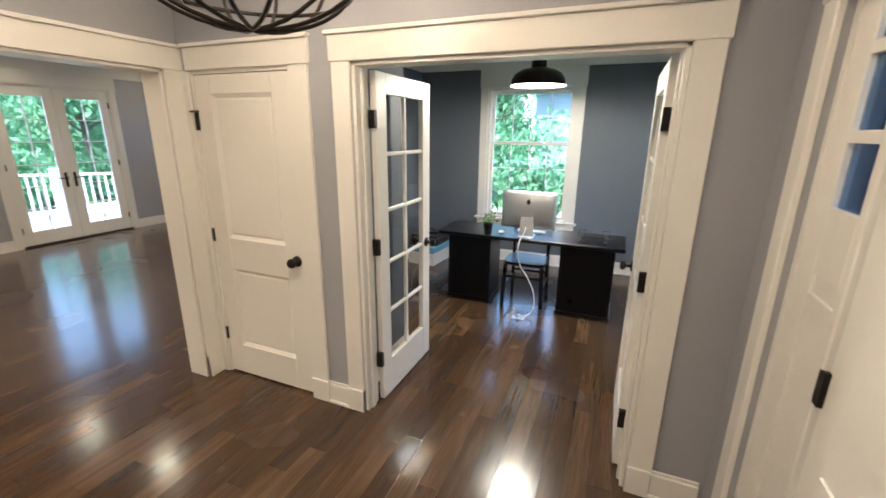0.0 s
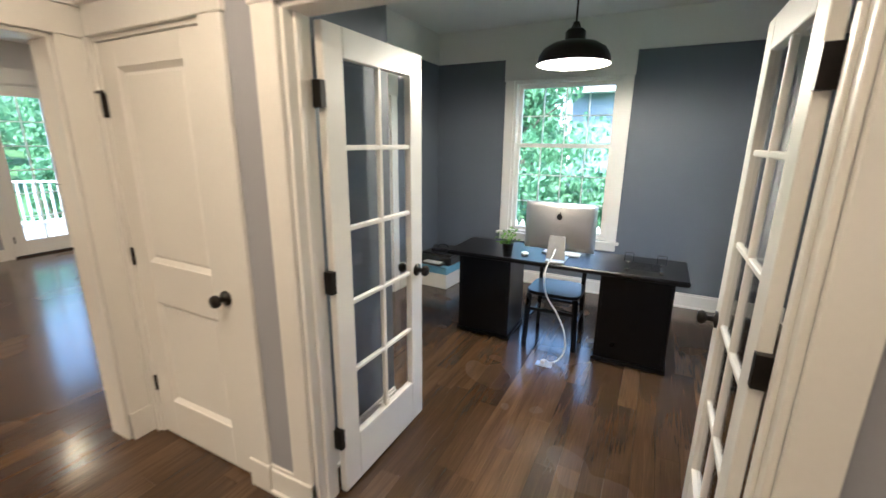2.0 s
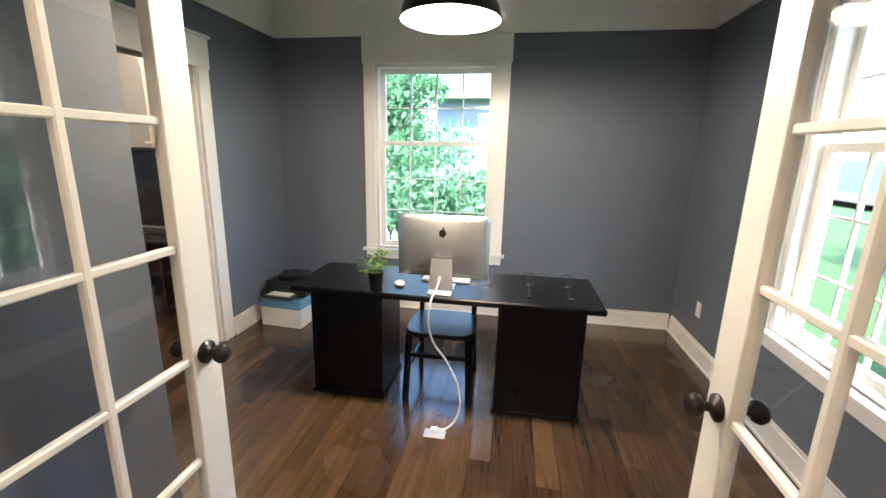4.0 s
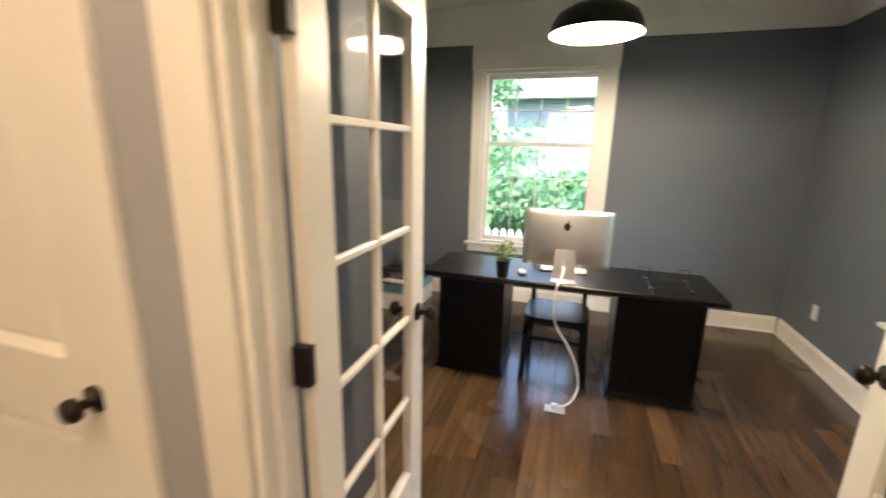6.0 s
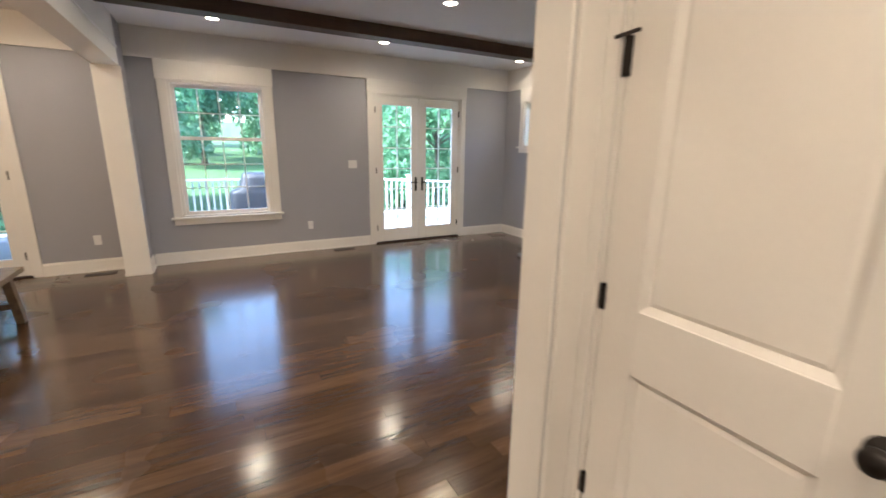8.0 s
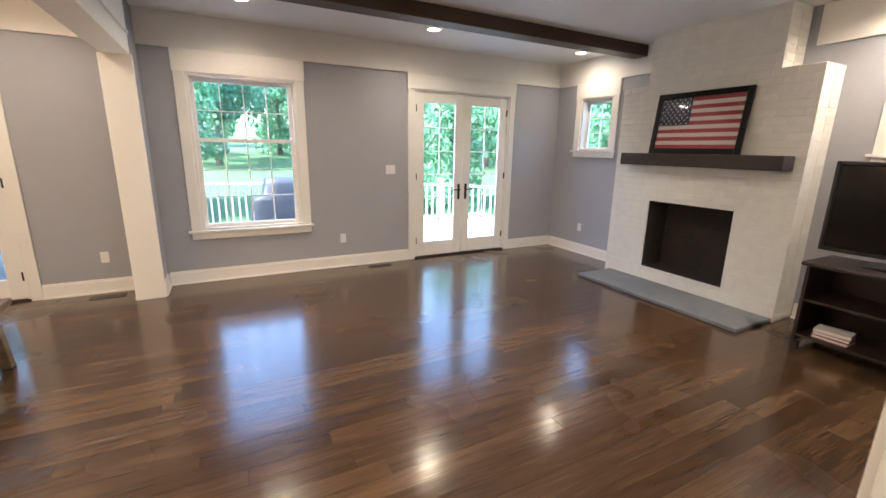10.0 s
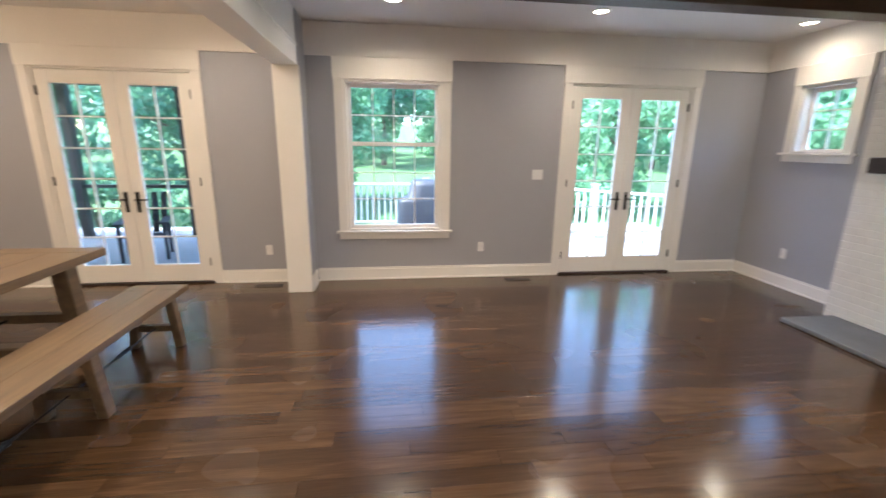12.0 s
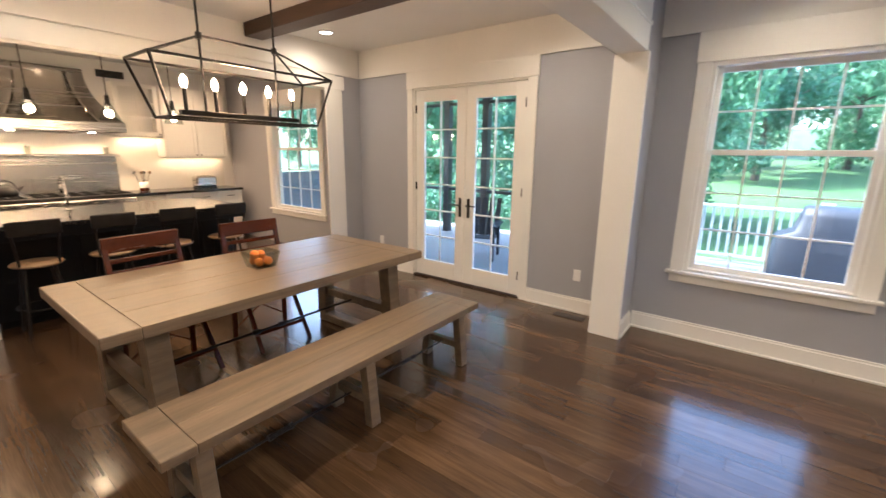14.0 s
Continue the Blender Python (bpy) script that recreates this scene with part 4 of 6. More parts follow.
for a in ((-0.59, -0.56, 0.07, 0.77), (0.56, 0.59, 0.07, 0.77), (-0.56, 0.56, 0.07, 0.10), (-0.56, 0.56, 0.74, 0.77)):
    box(bm, a[0], a[1], -0.04, 0.03, a[2], a[3], 0.006)
part("bezel", bm, PLASTIC_B, g)
pbox("back_shell", (-0.50, 0.50, 0.0, 0.05, 0.14, 0.70), PLASTIC_B, g, 0.01)
bm = bmesh.new()
box(bm, -0.06, 0.06, -0.01, 0.03, 0.02, 0.10, 0.004)
box(bm, -0.28, 0.28, -0.13, 0.12, 0.001, 0.02, 0.008)
part("stand", bm, PLASTIC_B, g)
for k, (mt, l) in enumerate(((RED, "closed red book on a console shelf"), (TAN, "closed tan book on a console shelf"), (CREAM, "closed cream book on a console shelf"))):
    b = thing("book", pose(-3.02, 5.50, 0.122 + k * 0.028, 0, 0, 4 * k), l, "book", "stacked books")
    pbox("pages", (-0.105, 0.108, -0.072, 0.072, 0.004, 0.023), CREAM, b, 0)
    pbox("cover", (-0.11, 0.11, -0.076, 0.076, 0.0005, 0.004), mt, b, 0.001)
    pbox("cover", (-0.11, 0.11, -0.076, 0.076, 0.023, 0.0272), mt, b, 0.001)
    pbox("spine", (-0.113, -0.11, -0.076, 0.076, 0.0005, 0.0272), mt, b, 0.001)

# ---------------------------------------------------------------- office
DZ = 0.74
g = thing("desk", pose(0.0, 4.70, 0), "black painted double-pedestal desk", "desk")
pbox("desktop", (-0.885, 0.885, -0.24, 0.32, DZ - 0.035, DZ), BLACK_WOOD, g, 0.008)
for x0, x1 in ((-0.81, -0.36), (0.325, 0.81)):
    pd = pbox("pedestal", (x0, x1, -0.125, 0.28, 0.03, DZ - 0.035), BLACK_WOOD, g, 0.005)
    pbox("plinth", (x0 - 0.012, x1 + 0.012, -0.137, 0.288, 0.001, 0.03), BLACK_WOOD, pd, 0.004)
    pbox("panel_rim", (x0 + 0.002, x0 + 0.022, -0.129, -0.125, 0.035, DZ - 0.04), BLACK_WOOD, pd, 0.001)
    pbox("panel_rim", (x1 - 0.022, x1 - 0.002, -0.129, -0.125, 0.035, DZ - 0.04), BLACK_WOOD, pd, 0.001)
pbox("rail", (-0.36, 0.325, 0.20, 0.22, DZ - 0.12, DZ - 0.035), BLACK_WOOD, g, 0.002)

g = thing("office_chair", pose(-0.025, 4.80, 0), "black painted wooden chair tucked under the desk", "chair")
bm = bmesh.new()
pts = []
for q in range(28):
    a = 2 * math.pi * q / 28
    c, s = math.cos(a), math.sin(a)
    e = 0.45
    pts.append((0.215 * math.copysign(abs(c) ** e, c), 0.205 * math.copysign(abs(s) ** e, s)))
prism(bm, pts, "z", 0.425, 0.455)
bmesh.ops.bevel(bm, geom=bm.edges[:], offset=0.006, segments=1, affect="EDGES")
part("seat", bm, BLACK_WOOD, g, "black saddle seat")
for sx in (-1, 1):
    bm = bmesh.new()
    bar(bm, (sx * 0.20, -0.19, 0.001), (sx * 0.18, -0.17, 0.43), 0.032)
    part("leg", bm, BLACK_WOOD, g)
    bm = bmesh.new()
    bar(bm, (sx * 0.19, 0.23, 0.001), (sx * 0.18, 0.185, 0.44), 0.032)
    bar(bm, (sx * 0.18, 0.185, 0.44), (sx * 0.19, 0.26, 0.86), 0.030)
    part("leg", bm, BLACK_WOOD, g)
    bm = bmesh.new()
    bar(bm, (sx * 0.192, -0.18, 0.20), (sx * 0.186, 0.21, 0.20), 0.018, 0.026)
    part("stretcher", bm, BLACK_WOOD, g)
for y, z in ((-0.178, 0.30), (0.205, 0.26)):
    pbox("stretcher", (-0.185, 0.185, y - 0.01, y + 0.01, z - 0.014, z + 0.014), BLACK_WOOD, g)
for z in (0.62, 0.72, 0.83):
    pbox("back_slat", (-0.18, 0.18, 0.225 + (z - 0.62) * 0.18, 0.24 + (z - 0.62) * 0.18, z - 0.025, z + 0.03), BLACK_WOOD, g)

g = thing("desktop_computer", pose(-0.005, 4.60, DZ), "silver all-in-one computer seen from behind on the desk", "computer")
bm = bmesh.new()
mw, z0, z1 = 0.262, 0.075, 0.432
nx, nz = 12, 10
front, back = [], []
for j in range(nz + 1):
    ra, rb = [], []
    for k in range(nx + 1):
        u, v = 2 * k / nx - 1, 2 * j / nz - 1
        x, z = u * mw, (z0 + z1) / 2 + v * (z1 - z0) / 2
        bulge = 0.034 * (1 - u * u) * (1 - v * v)
        ra.append(bm.verts.new((x, 0.012 - bulge, z)))
        rb.append(bm.verts.new((x, 0.020, z)))
    front.append(ra)
    back.append(rb)
for j in range(nz):
    for k in range(nx):
        bm.faces.new((front[j][k], front[j][k + 1], front[j + 1][k + 1], front[j + 1][k]))
        bm.faces.new((back[j][k], back[j + 1][k], back[j + 1][k + 1], back[j][k + 1]))
for j in range(nz):
    bm.faces.new((front[j][0], front[j + 1][0], back[j + 1][0], back[j][0]))
    bm.faces.new((front[j][nx], back[j][nx], back[j + 1][nx], front[j + 1][nx]))
for k in range(nx):
    bm.faces.new((front[0][k], back[0][k], back[0][k + 1], front[0][k + 1]))
    bm.faces.new((front[nz][k], front[nz][k + 1], back[nz][k + 1], back[nz][k]))
part("shell", bm, SILVER, g, "curved silver back", True)
bm = bmesh.new()
prism(bm, [(-0.058, 0.19), (0.058, 0.19), (0.07, 0.0105), (-0.07, 0.0105)], "y", -0.040, -0.028)
bmesh.ops.transform(bm, matrix=Matrix.Translation((0, -0.028, 0)) @ Matrix.Rotation(radians(-9), 4, "X"), verts=bm.verts)
box(bm, -0.07, 0.07, -0.105, 0.10, 0.001, 0.010, 0.003)
part("stand", bm, SILVER, g, "bent aluminium stand")
bm = bmesh.new()
bmesh.ops.create_circle(bm, cap_ends=True, radius=0.022, segments=20, matrix=Matrix.Translation((0, -0.0795, 0.095)) @ Matrix.Rotation(radians(90), 4, "X"))
part("cable_hole", bm, PLASTIC_W, g)
pbox("screen", (-mw + 0.008, mw - 0.008, 0.020, 0.023, z0 + 0.07, z1 - 0.008), SCREEN, g, 0.001)
bm = bmesh.new()
bmesh.ops.create_circle(bm, cap_ends=True, radius=0.022, segments=18, matrix=Matrix.Translation((0, -0.0235, 0.335)) @ Matrix.Rotation(radians(90), 4, "X") @ Matrix.Diagonal((0.9, 1.05, 1, 1)))
bmesh.ops.create_circle(bm, cap_ends=True, radius=0.007, segments=10, matrix=Matrix.Translation((0.005, -0.0235, 0.364)) @ Matrix.Rotation(radians(90), 4, "X") @ Matrix.Diagonal((0.6, 1.2, 1, 1)))
part("badge", bm, PLASTIC_B, g, "small black badge")


def curve_thing(name, pts, r, mat, label, category):
    cu = bpy.data.curves.new(name, "CURVE")
    cu.dimensions, cu.bevel_depth, cu.bevel_resolution = "3D", r, 3
    sp = cu.splines.new("BEZIER")
    sp.bezier_points.add(len(pts) - 1)
    for bp, p in zip(sp.bezier_points, pts):
        bp.co, bp.handle_left_type, bp.handle_right_type = p, "AUTO", "AUTO"
    tmp = bpy.data.objects.new("tmp", cu)
    scene.collection.objects.link(tmp)
    me = bpy.data.meshes.new_from_object(tmp.evaluated_get(bpy.context.evaluated_depsgraph_get()))
    bpy.data.objects.remove(tmp)
    me.materials.clear()
    me.materials.append(mat)
    for p in me.polygons:
        p.use_smooth = True
    return tagged(new(name, me), label, category)


curve_thing("power_cable", [(-0.005, 4.51, DZ + 0.10), (-0.01, 4.46, DZ + 0.06), (-0.03, 4.42, DZ + 0.012), (-0.04, 4.385, DZ - 0.10), (-0.02, 4.42, 0.50), (0.06, 4.45, 0.36), (0.13, 4.44, 0.20), (0.13, 4.40, 0.06), (0.06, 4.34, 0.012), (0.01, 4.32, 0.03), (0.01, 4.32, 0.012)], 0.006, PLASTIC_W, "white power cable hanging from desk to floor outlet", "cable")
g = thing("floor_outlet", pose(0.02, 4.31, 0), "small pale metal outlet plate set in the floor", "outlet")
pbox("plate", (-0.06, 0.06, -0.035, 0.035, 0.0005, 0.006), SILVER, g, 0.002)
pbox("plug", (-0.025, 0.005, -0.012, 0.02, 0.006, 0.035), PLASTIC_W, g, 0.004)

g = thing("keyboard", pose(-0.01, 4.79, DZ), "slim white keyboard on the desk", "keyboard")
pbox("base", (-0.15, 0.15, -0.055, 0.055, 0.001, 0.010), SILVER, g, 0.003)
for r in range(5):
    for c in range(12):
        pbox("key", (-0.143 + c * 0.024, -0.123 + c * 0.024, -0.05 + r * 0.020, -0.033 + r * 0.020, 0.010, 0.013), PLASTIC_W, g, 0)
g = thing("computer_mouse", pose(-0.265, 4.63, DZ, 0, 0, 20), "small white mouse on the desk", "mouse")
bm = bmesh.new()
ball(bm, (0, 0, 0), 1.0, 16, 10)
bmesh.ops.transform(bm, matrix=Matrix.Translation((0, 0, 0.012)) @ Matrix.Diagonal((0.03, 0.055, 0.0115, 1)), verts=bm.verts)
part("shell", bm, PLASTIC_W, g, "", True)

g = thing("potted_plant", pose(-0.375, 4.52, DZ), "small leafy green plant in a black pot on the desk", "plant")
bm = bmesh.new()
lathe(bm, [(0.001, 0.001), (0.034, 0.001), (0.045, 0.10), (0.048, 0.105), (0.044, 0.108), (0.040, 0.095), (0.001, 0.094)], 24)
part("pot", bm, PLASTIC_B, g, "tapered black pot", True)
rp = random.Random(3)
bm = bmesh.new()
stems = bmesh.new()
for k in range(46):
    a, r = rp.uniform(0, 6.28), rp.uniform(0.01, 0.085)
    tip = Vector((r * math.cos(a), r * math.sin(a), 0.12 + rp.uniform(0.0, 0.10) * (1.1 - r * 6)))
    if k % 2 == 0:
        rod(stems, (0.3 * tip.x, 0.3 * tip.y, 0.09), tip, 0.0015, seg=5)
    s = rp.uniform(0.016, 0.03)
    m = Matrix.Translation(tip) @ Euler((rp.uniform(-0.7, 0.7), rp.uniform(-0.7, 0.7), a)).to_matrix().to_4x4()
    vs = [bm.verts.new(m @ Vector(v)) for v in ((0, 0, 0), (s * 0.7, -s * 0.55, s * 0.15), (s * 1.6, 0, -s * 0.1), (s * 0.7, s * 0.55, s * 0.15))]
    bm.faces.new(vs)
part("leaves", bm, LEAF_POT, g)
part("stems", stems, LEAF_POT, g)

g = thing("letter_rack", pose(0.60, 4.66, DZ), "folded black wire letter rack with silver feet on the desk", "rack")
bm = bmesh.new()
for k in range(6):
    y = -0.10 + k * 0.035
    rod(bm, (-0.10, y, 0.02), (0.10, y, 0.02), 0.0025, seg=6)
for x in (-0.11, 0.11):
    rod(bm, (x, -0.12, 0.02), (x, 0.14, 0.02), 0.003, seg=6)
    for a, b in (((x - 0.03, 0.14, 0.01), (x - 0.03, 0.14, 0.075)), ((x - 0.03, 0.14, 0.075), (x + 0.03, 0.14, 0.075)), ((x + 0.03, 0.14, 0.075), (x + 0.03, 0.12, 0.01))):
        rod(bm, a, b, 0.003, seg=6)
part("wire_frame", bm, PLASTIC_B, g)
for x in (-0.11, 0.11):
    for y in (-0.11, 0.09):
        pbox("foot", (x - 0.012, x + 0.012, y - 0.008, y + 0.008, 0.001, 0.022), STEEL, g, 0.003, "shiny silver foot")

g = thing("storage_box", pose(-1.53, 5.68, 0, 0, 0, -4), "white cardboard box with a blue printed lid on the floor", "box")
pbox("box_body", (-0.19, 0.19, -0.25, 0.25, 0.001, 0.17), PLASTIC_W, g, 0.004)
pbox("lid", (-0.195, 0.195, -0.255, 0.255, 0.17, 0.25), BLUE_CARD, g, 0.004, "blue printed lid")
g = thing("printer", pose(-1.53, 5.68, 0.252, 0, 0, -4), "black desktop printer standing on the box", "printer")
pbox("printer_body", (-0.20, 0.20, -0.18, 0.18, 0.001, 0.10), PLASTIC_B, g, 0.015)
pbox("tray", (-0.14, 0.14, -0.30, -0.17, 0.02, 0.035), PLASTIC_B, g, 0.004, "open paper tray")
pbox("scanner_lid", (-0.19, 0.19, -0.17, 0.17, 0.10, 0.125), PLASTIC_B, g, 0.008)
pbox("paper", (-0.105, 0.105, -0.27, -0.16, 0.036, 0.042), PLASTIC_W, g, 0.001, "white paper in the tray")
g = thing("black_case", pose(-1.54, 5.70, 0.378, 0, 0, 18), "black folded case lying on the printer", "case")
pbox("case_body", (-0.13, 0.13, -0.10, 0.10, 0.001, 0.035), PLASTIC_B, g, 0.012)
bm = bmesh.new()
for q in range(10):
    a, b = math.pi * q / 10, math.pi * (q + 1) / 10
    rod(bm, (0.06 * math.cos(a), -0.02, 0.034 + 0.035 * math.sin(a)), (0.06 * math.cos(b), -0.02, 0.034 + 0.035 * math.sin(b)), 0.008, seg=6)
part("carry_handle", bm, PLASTIC_B, g)

# ---------------------------------------------------------------- dining
TX0, TX1, TY0, TY1, TZ = -5.63, -3.50, -1.70, -0.60, 0.765
g = thing("dining_table", pose((TX0 + TX1) / 2, (TY0 + TY1) / 2, 0), "grey-washed oak trestle dining table", "table")
hx, hy = (TX1 - TX0) / 2, (TY1 - TY0) / 2
for k in range(4):
    y0 = -hy + 2 * hy * k / 4
    pbox("plank", (-hx + 0.16, hx - 0.16, y0 + 0.0007, y0 + 2 * hy / 4 - 0.0007, TZ - 0.06, TZ), TABLE_WOOD, g, 0.002)
for s in (-1, 1):
    pbox("breadboard_end", (s * (hx - 0.1585), s * hx, -hy, hy, TZ - 0.06, TZ), TABLE_WOOD, g, 0.004)
    x = s * (hx - 0.24)
    for sy in (-1, 1):
        bm = bmesh.new()
        bar(bm, (x, sy * 0.43, 0.075), (x, sy * 0.39, TZ - 0.06), 0.11, 0.11, 0.004)
        part("leg", bm, TABLE_WOOD, g)
    pbox("foot_beam", (x - 0.055, x + 0.055, -0.47, 0.47, 0.001, 0.08), TABLE_WOOD, g, 0.01)
    pbox("top_cleat", (x - 0.05, x + 0.05, -0.44, 0.44, TZ - 0.10, TZ - 0.06), TABLE_WOOD, g, 0.004)
    pbox("cross_rail", (x - 0.035, x + 0.035, -0.36, 0.36, 0.26, 0.33), TABLE_WOOD, g, 0.004)
bm = bmesh.new()
rod(bm, (-hx + 0.30, 0, 0.30), (hx - 0.30, 0, 0.30), 0.009)
for x in (-0.10, 0.10):
    rod(bm, (x - 0.03, 0, 0.30), (x + 0.03, 0, 0.30), 0.018)
part("tie_rod", bm, BLACK_METAL, g, "dark iron tie rod")

BX0, BX1, BY0, BY1, BZ = -5.61, -3.49, -0.43, -0.03, 0.455
g = thing("dining_bench", pose((BX0 + BX1) / 2, (BY0 + BY1) / 2, 0), "long grey-washed oak bench with an iron rod", "bench")
hx, hy = (BX1 - BX0) / 2, (BY1 - BY0) / 2
for y0, y1 in ((-hy, -0.001), (0.001, hy)):
    pbox("plank", (-hx + 0.13, hx - 0.13, y0, y1, BZ - 0.045, BZ), TABLE_WOOD, g, 0.002)
for s in (-1, 1):
    pbox("breadboard_end", (s * (hx - 0.1285), s * hx, -hy, hy, BZ - 0.045, BZ), TABLE_WOOD, g, 0.004)
for x in (-hx + 0.16, 0.0, hx - 0.16):
    for sy in (-1, 1):
        bm = bmesh.new()
        bar(bm, (x, sy * 0.165, 0.001), (x, sy * 0.125, BZ - 0.045), 0.07, 0.06, 0.004)
        part("leg", bm, TABLE_WOOD, g)
    pbox("cross_rail", (x - 0.022, x + 0.022, -0.14, 0.14, 0.13, 0.18), TABLE_WOOD, g, 0.003)
bm = bmesh.new()
rod(bm, (-hx + 0.14, 0, 0.155), (hx - 0.14, 0, 0.155), 0.006)
for x in (-hx / 2 + 0.05, hx / 2 - 0.05):
    rod(bm, (x - 0.06, 0.012, 0.155), (x + 0.06, 0.012, 0.155), 0.006)
    rod(bm, (x - 0.06, -0.012, 0.155), (x + 0.06, -0.012, 0.155), 0.006)
    rod(bm, (x - 0.07, 0, 0.155), (x - 0.05, 0, 0.155), 0.016)
    rod(bm, (x + 0.05, 0, 0.155), (x + 0.07, 0, 0.155), 0.016)
part("tie_rod", bm, BLACK_METAL, g, "dark iron tie rod with turnbuckles")

g = thing("fruit_bowl", pose(-4.55, -1.15, TZ), "clear square glass bowl of oranges on the table", "bowl")
bm = bmesh.new()
def tub(r0, z0, r1, z1):
    lo = [bm.verts.new((sx * r0, sy * r0, z0)) for sx, sy in ((-1, -1), (1, -1), (1, 1), (-1, 1))]
    hi = [bm.verts.new((sx * r1, sy * r1, z1)) for sx, sy in ((-1, -1), (1, -1), (1, 1), (-1, 1))]
    return lo, hi
lo, hi = tub(0.070, 0.001, 0.095, 0.11)
li, hi2 = tub(0.064, 0.010, 0.089, 0.11)
bm.faces.new(lo[::-1])
bm.faces.new(li)
for q in range(4):
    r = (q + 1) % 4
    bm.faces.new((lo[q], lo[r], hi[r], hi[q]))
    bm.faces.new((li[r], li[q], hi2[q], hi2[r]))
    bm.faces.new((hi[q], hi[r], hi2[r], hi2[q]))
bowl = part("glass", bm, CLEAR, g)
bowl.visible_shadow = False
ro = random.Random(8)
for k, (x, y, z) in enumerate(((-0.032, -0.032, 0.042), (0.034, -0.03, 0.042), (-0.03, 0.034, 0.042), (0.033, 0.033, 0.042), (0.0, 0.0, 0.086), (0.04, -0.005, 0.089))):
    o = thing("orange", pose(-4.55 + x, -1.15 + y, TZ + z - 0.03), "small bright orange in the glass bowl", "orange", "oranges in the bowl")
    bm = bmesh.new()
    ball(bm, (0, 0, 0.03), 0.031, 14, 10)
    part("peel", bm, ORANGE, o, "", True)
    bm = bmesh.new()
    rod(bm, (0, 0, 0.0595), (0, 0, 0.0625), 0.003, seg=6)
    part("stem_end", bm, LEAF_POT, o)

# folding ladder-back chairs
def folding_chair(m):
    g = thing("dining_chair", m, "red-brown wooden folding chair with a slatted back", "chair", "chairs at the table")
    pbox("seat", (-0.20, 0.20, -0.20, 0.19, 0.435, 0.46), RED_WOOD, g, 0.008)
    for sx in (-1, 1):
        bm = bmesh.new()
        bar(bm, (sx * 0.205, 0.24, 0.001), (sx * 0.20, 0.02, 0.38), 0.03, 0.024)
        bar(bm, (sx * 0.20, 0.02, 0.38), (sx * 0.20, -0.20, 0.45), 0.03, 0.024)
        part("leg", bm, RED_WOOD, g)
        bm = bmesh.new()
        bar(bm, (sx * 0.222, -0.19, 0.001), (sx * 0.222, -0.16, 0.46), 0.034, 0.024)
        bar(bm, (sx * 0.222, -0.16, 0.46), (sx * 0.222, -0.255, 0.97), 0.034, 0.024)
        part("leg", bm, RED_WOOD, g)
    for z, h in ((0.60, 0.03), (0.72, 0.03), (0.80, 0.03)):
        y = -0.16 - (z - 0.46) * 0.186
        pbox("back_slat", (-0.212, 0.212, y - 0.008, y + 0.008, z, z + h), RED_WOOD, g)
    y = -0.16 - 0.43 * 0.186
    pbox("top_rail", (-0.24, 0.24, y - 0.013, y + 0.01, 0.87, 0.975), RED_WOOD, g, 0.006)
    pbox("stretcher", (-0.20, 0.20, 0.16, 0.18, 0.13, 0.16), RED_WOOD, g)
    for a, b in (((-0.20, -0.17, 0.12), (0.20, -0.165, 0.40)), ((0.20, -0.17, 0.12), (-0.20, -0.165, 0.40))):
        bm = bmesh.new()
        bar(bm, a, b, 0.016, 0.010)
        part("brace", bm, RED_WOOD, g)
    return g


ch = folding_chair(pose(-4.10, -1.62, 0, 0, 0, 4))
copy_thing(ch, pose(-4.84, -1.60, 0, 0, 0, -3))

# linear cage chandelier
g = thing("cage_chandelier", pose(-4.53, -1.15, 0), "dark bronze open cage chandelier with five lit bulbs", "chandelier")
zt, zb, zr = 2.03, 1.725, 2.185
tx, ty, bx, by, rx = 0.56, 0.17, 0.47, 0.105, 0.235
def frame_bar(a, b, w=0.014):
    bm = bmesh.new()
    bar(bm, a, b, w)
    part("frame_bar", bm, BLACK_METAL, g)
for s in (-1, 1):
    frame_bar((-tx, s * ty, zt), (tx, s * ty, zt))
    frame_bar((-bx, s * by, zb), (bx, s * by, zb))
    frame_bar((s * tx, -ty, zt), (s * tx, ty, zt))
    frame_bar((s * bx, -by, zb), (s * bx, by, zb))
    for q in (-1, 1):
        frame_bar((s * tx, q * ty, zt), (s * bx, q * by, zb))
        frame_bar((s * tx, q * ty, zt), (s * rx, 0, zr), 0.012)
    bm = bmesh.new()
    rod(bm, (s * rx, 0, zb + 0.03), (s * rx, 0, H - 0.005), 0.007)
    rod(bm, (s * rx, 0, zr - 0.018), (s * rx, 0, zr + 0.018), 0.018)
    part("hanging_rod", bm, BLACK_METAL, g)
frame_bar((-rx, 0, zr), (rx, 0, zr), 0.012)
pbox("candle_bar", (-0.38, 0.38, -0.022, 0.022, zb + 0.018, zb + 0.046), BLACK_METAL, g, 0.002)
pbox("canopy", (-0.30, 0.30, -0.055, 0.055, H - 0.025, H - 0.001), BLACK_METAL, g, 0.003)
for k in range(5):
    x = -0.345 + k * 0.1725
    bm = bmesh.new()
    rod(bm, (x, 0, zb + 0.046), (x, 0, zb + 0.165), 0.011)
    part("candle_tube", bm, BLACK_METAL, g)
    bm = bmesh.new()
    lathe(bm, [(0.008, 0), (0.017, 0.018), (0.020, 0.036), (0.013, 0.06), (0.001, 0.075)], 14, (x, 0, zb + 0.165))
    part("bulb", bm, BULB, g, "lit candle bulb", True)
lamp_point(-4.53, -1.15, zb + 0.22, DINING_PT, 0.12, AMBER)

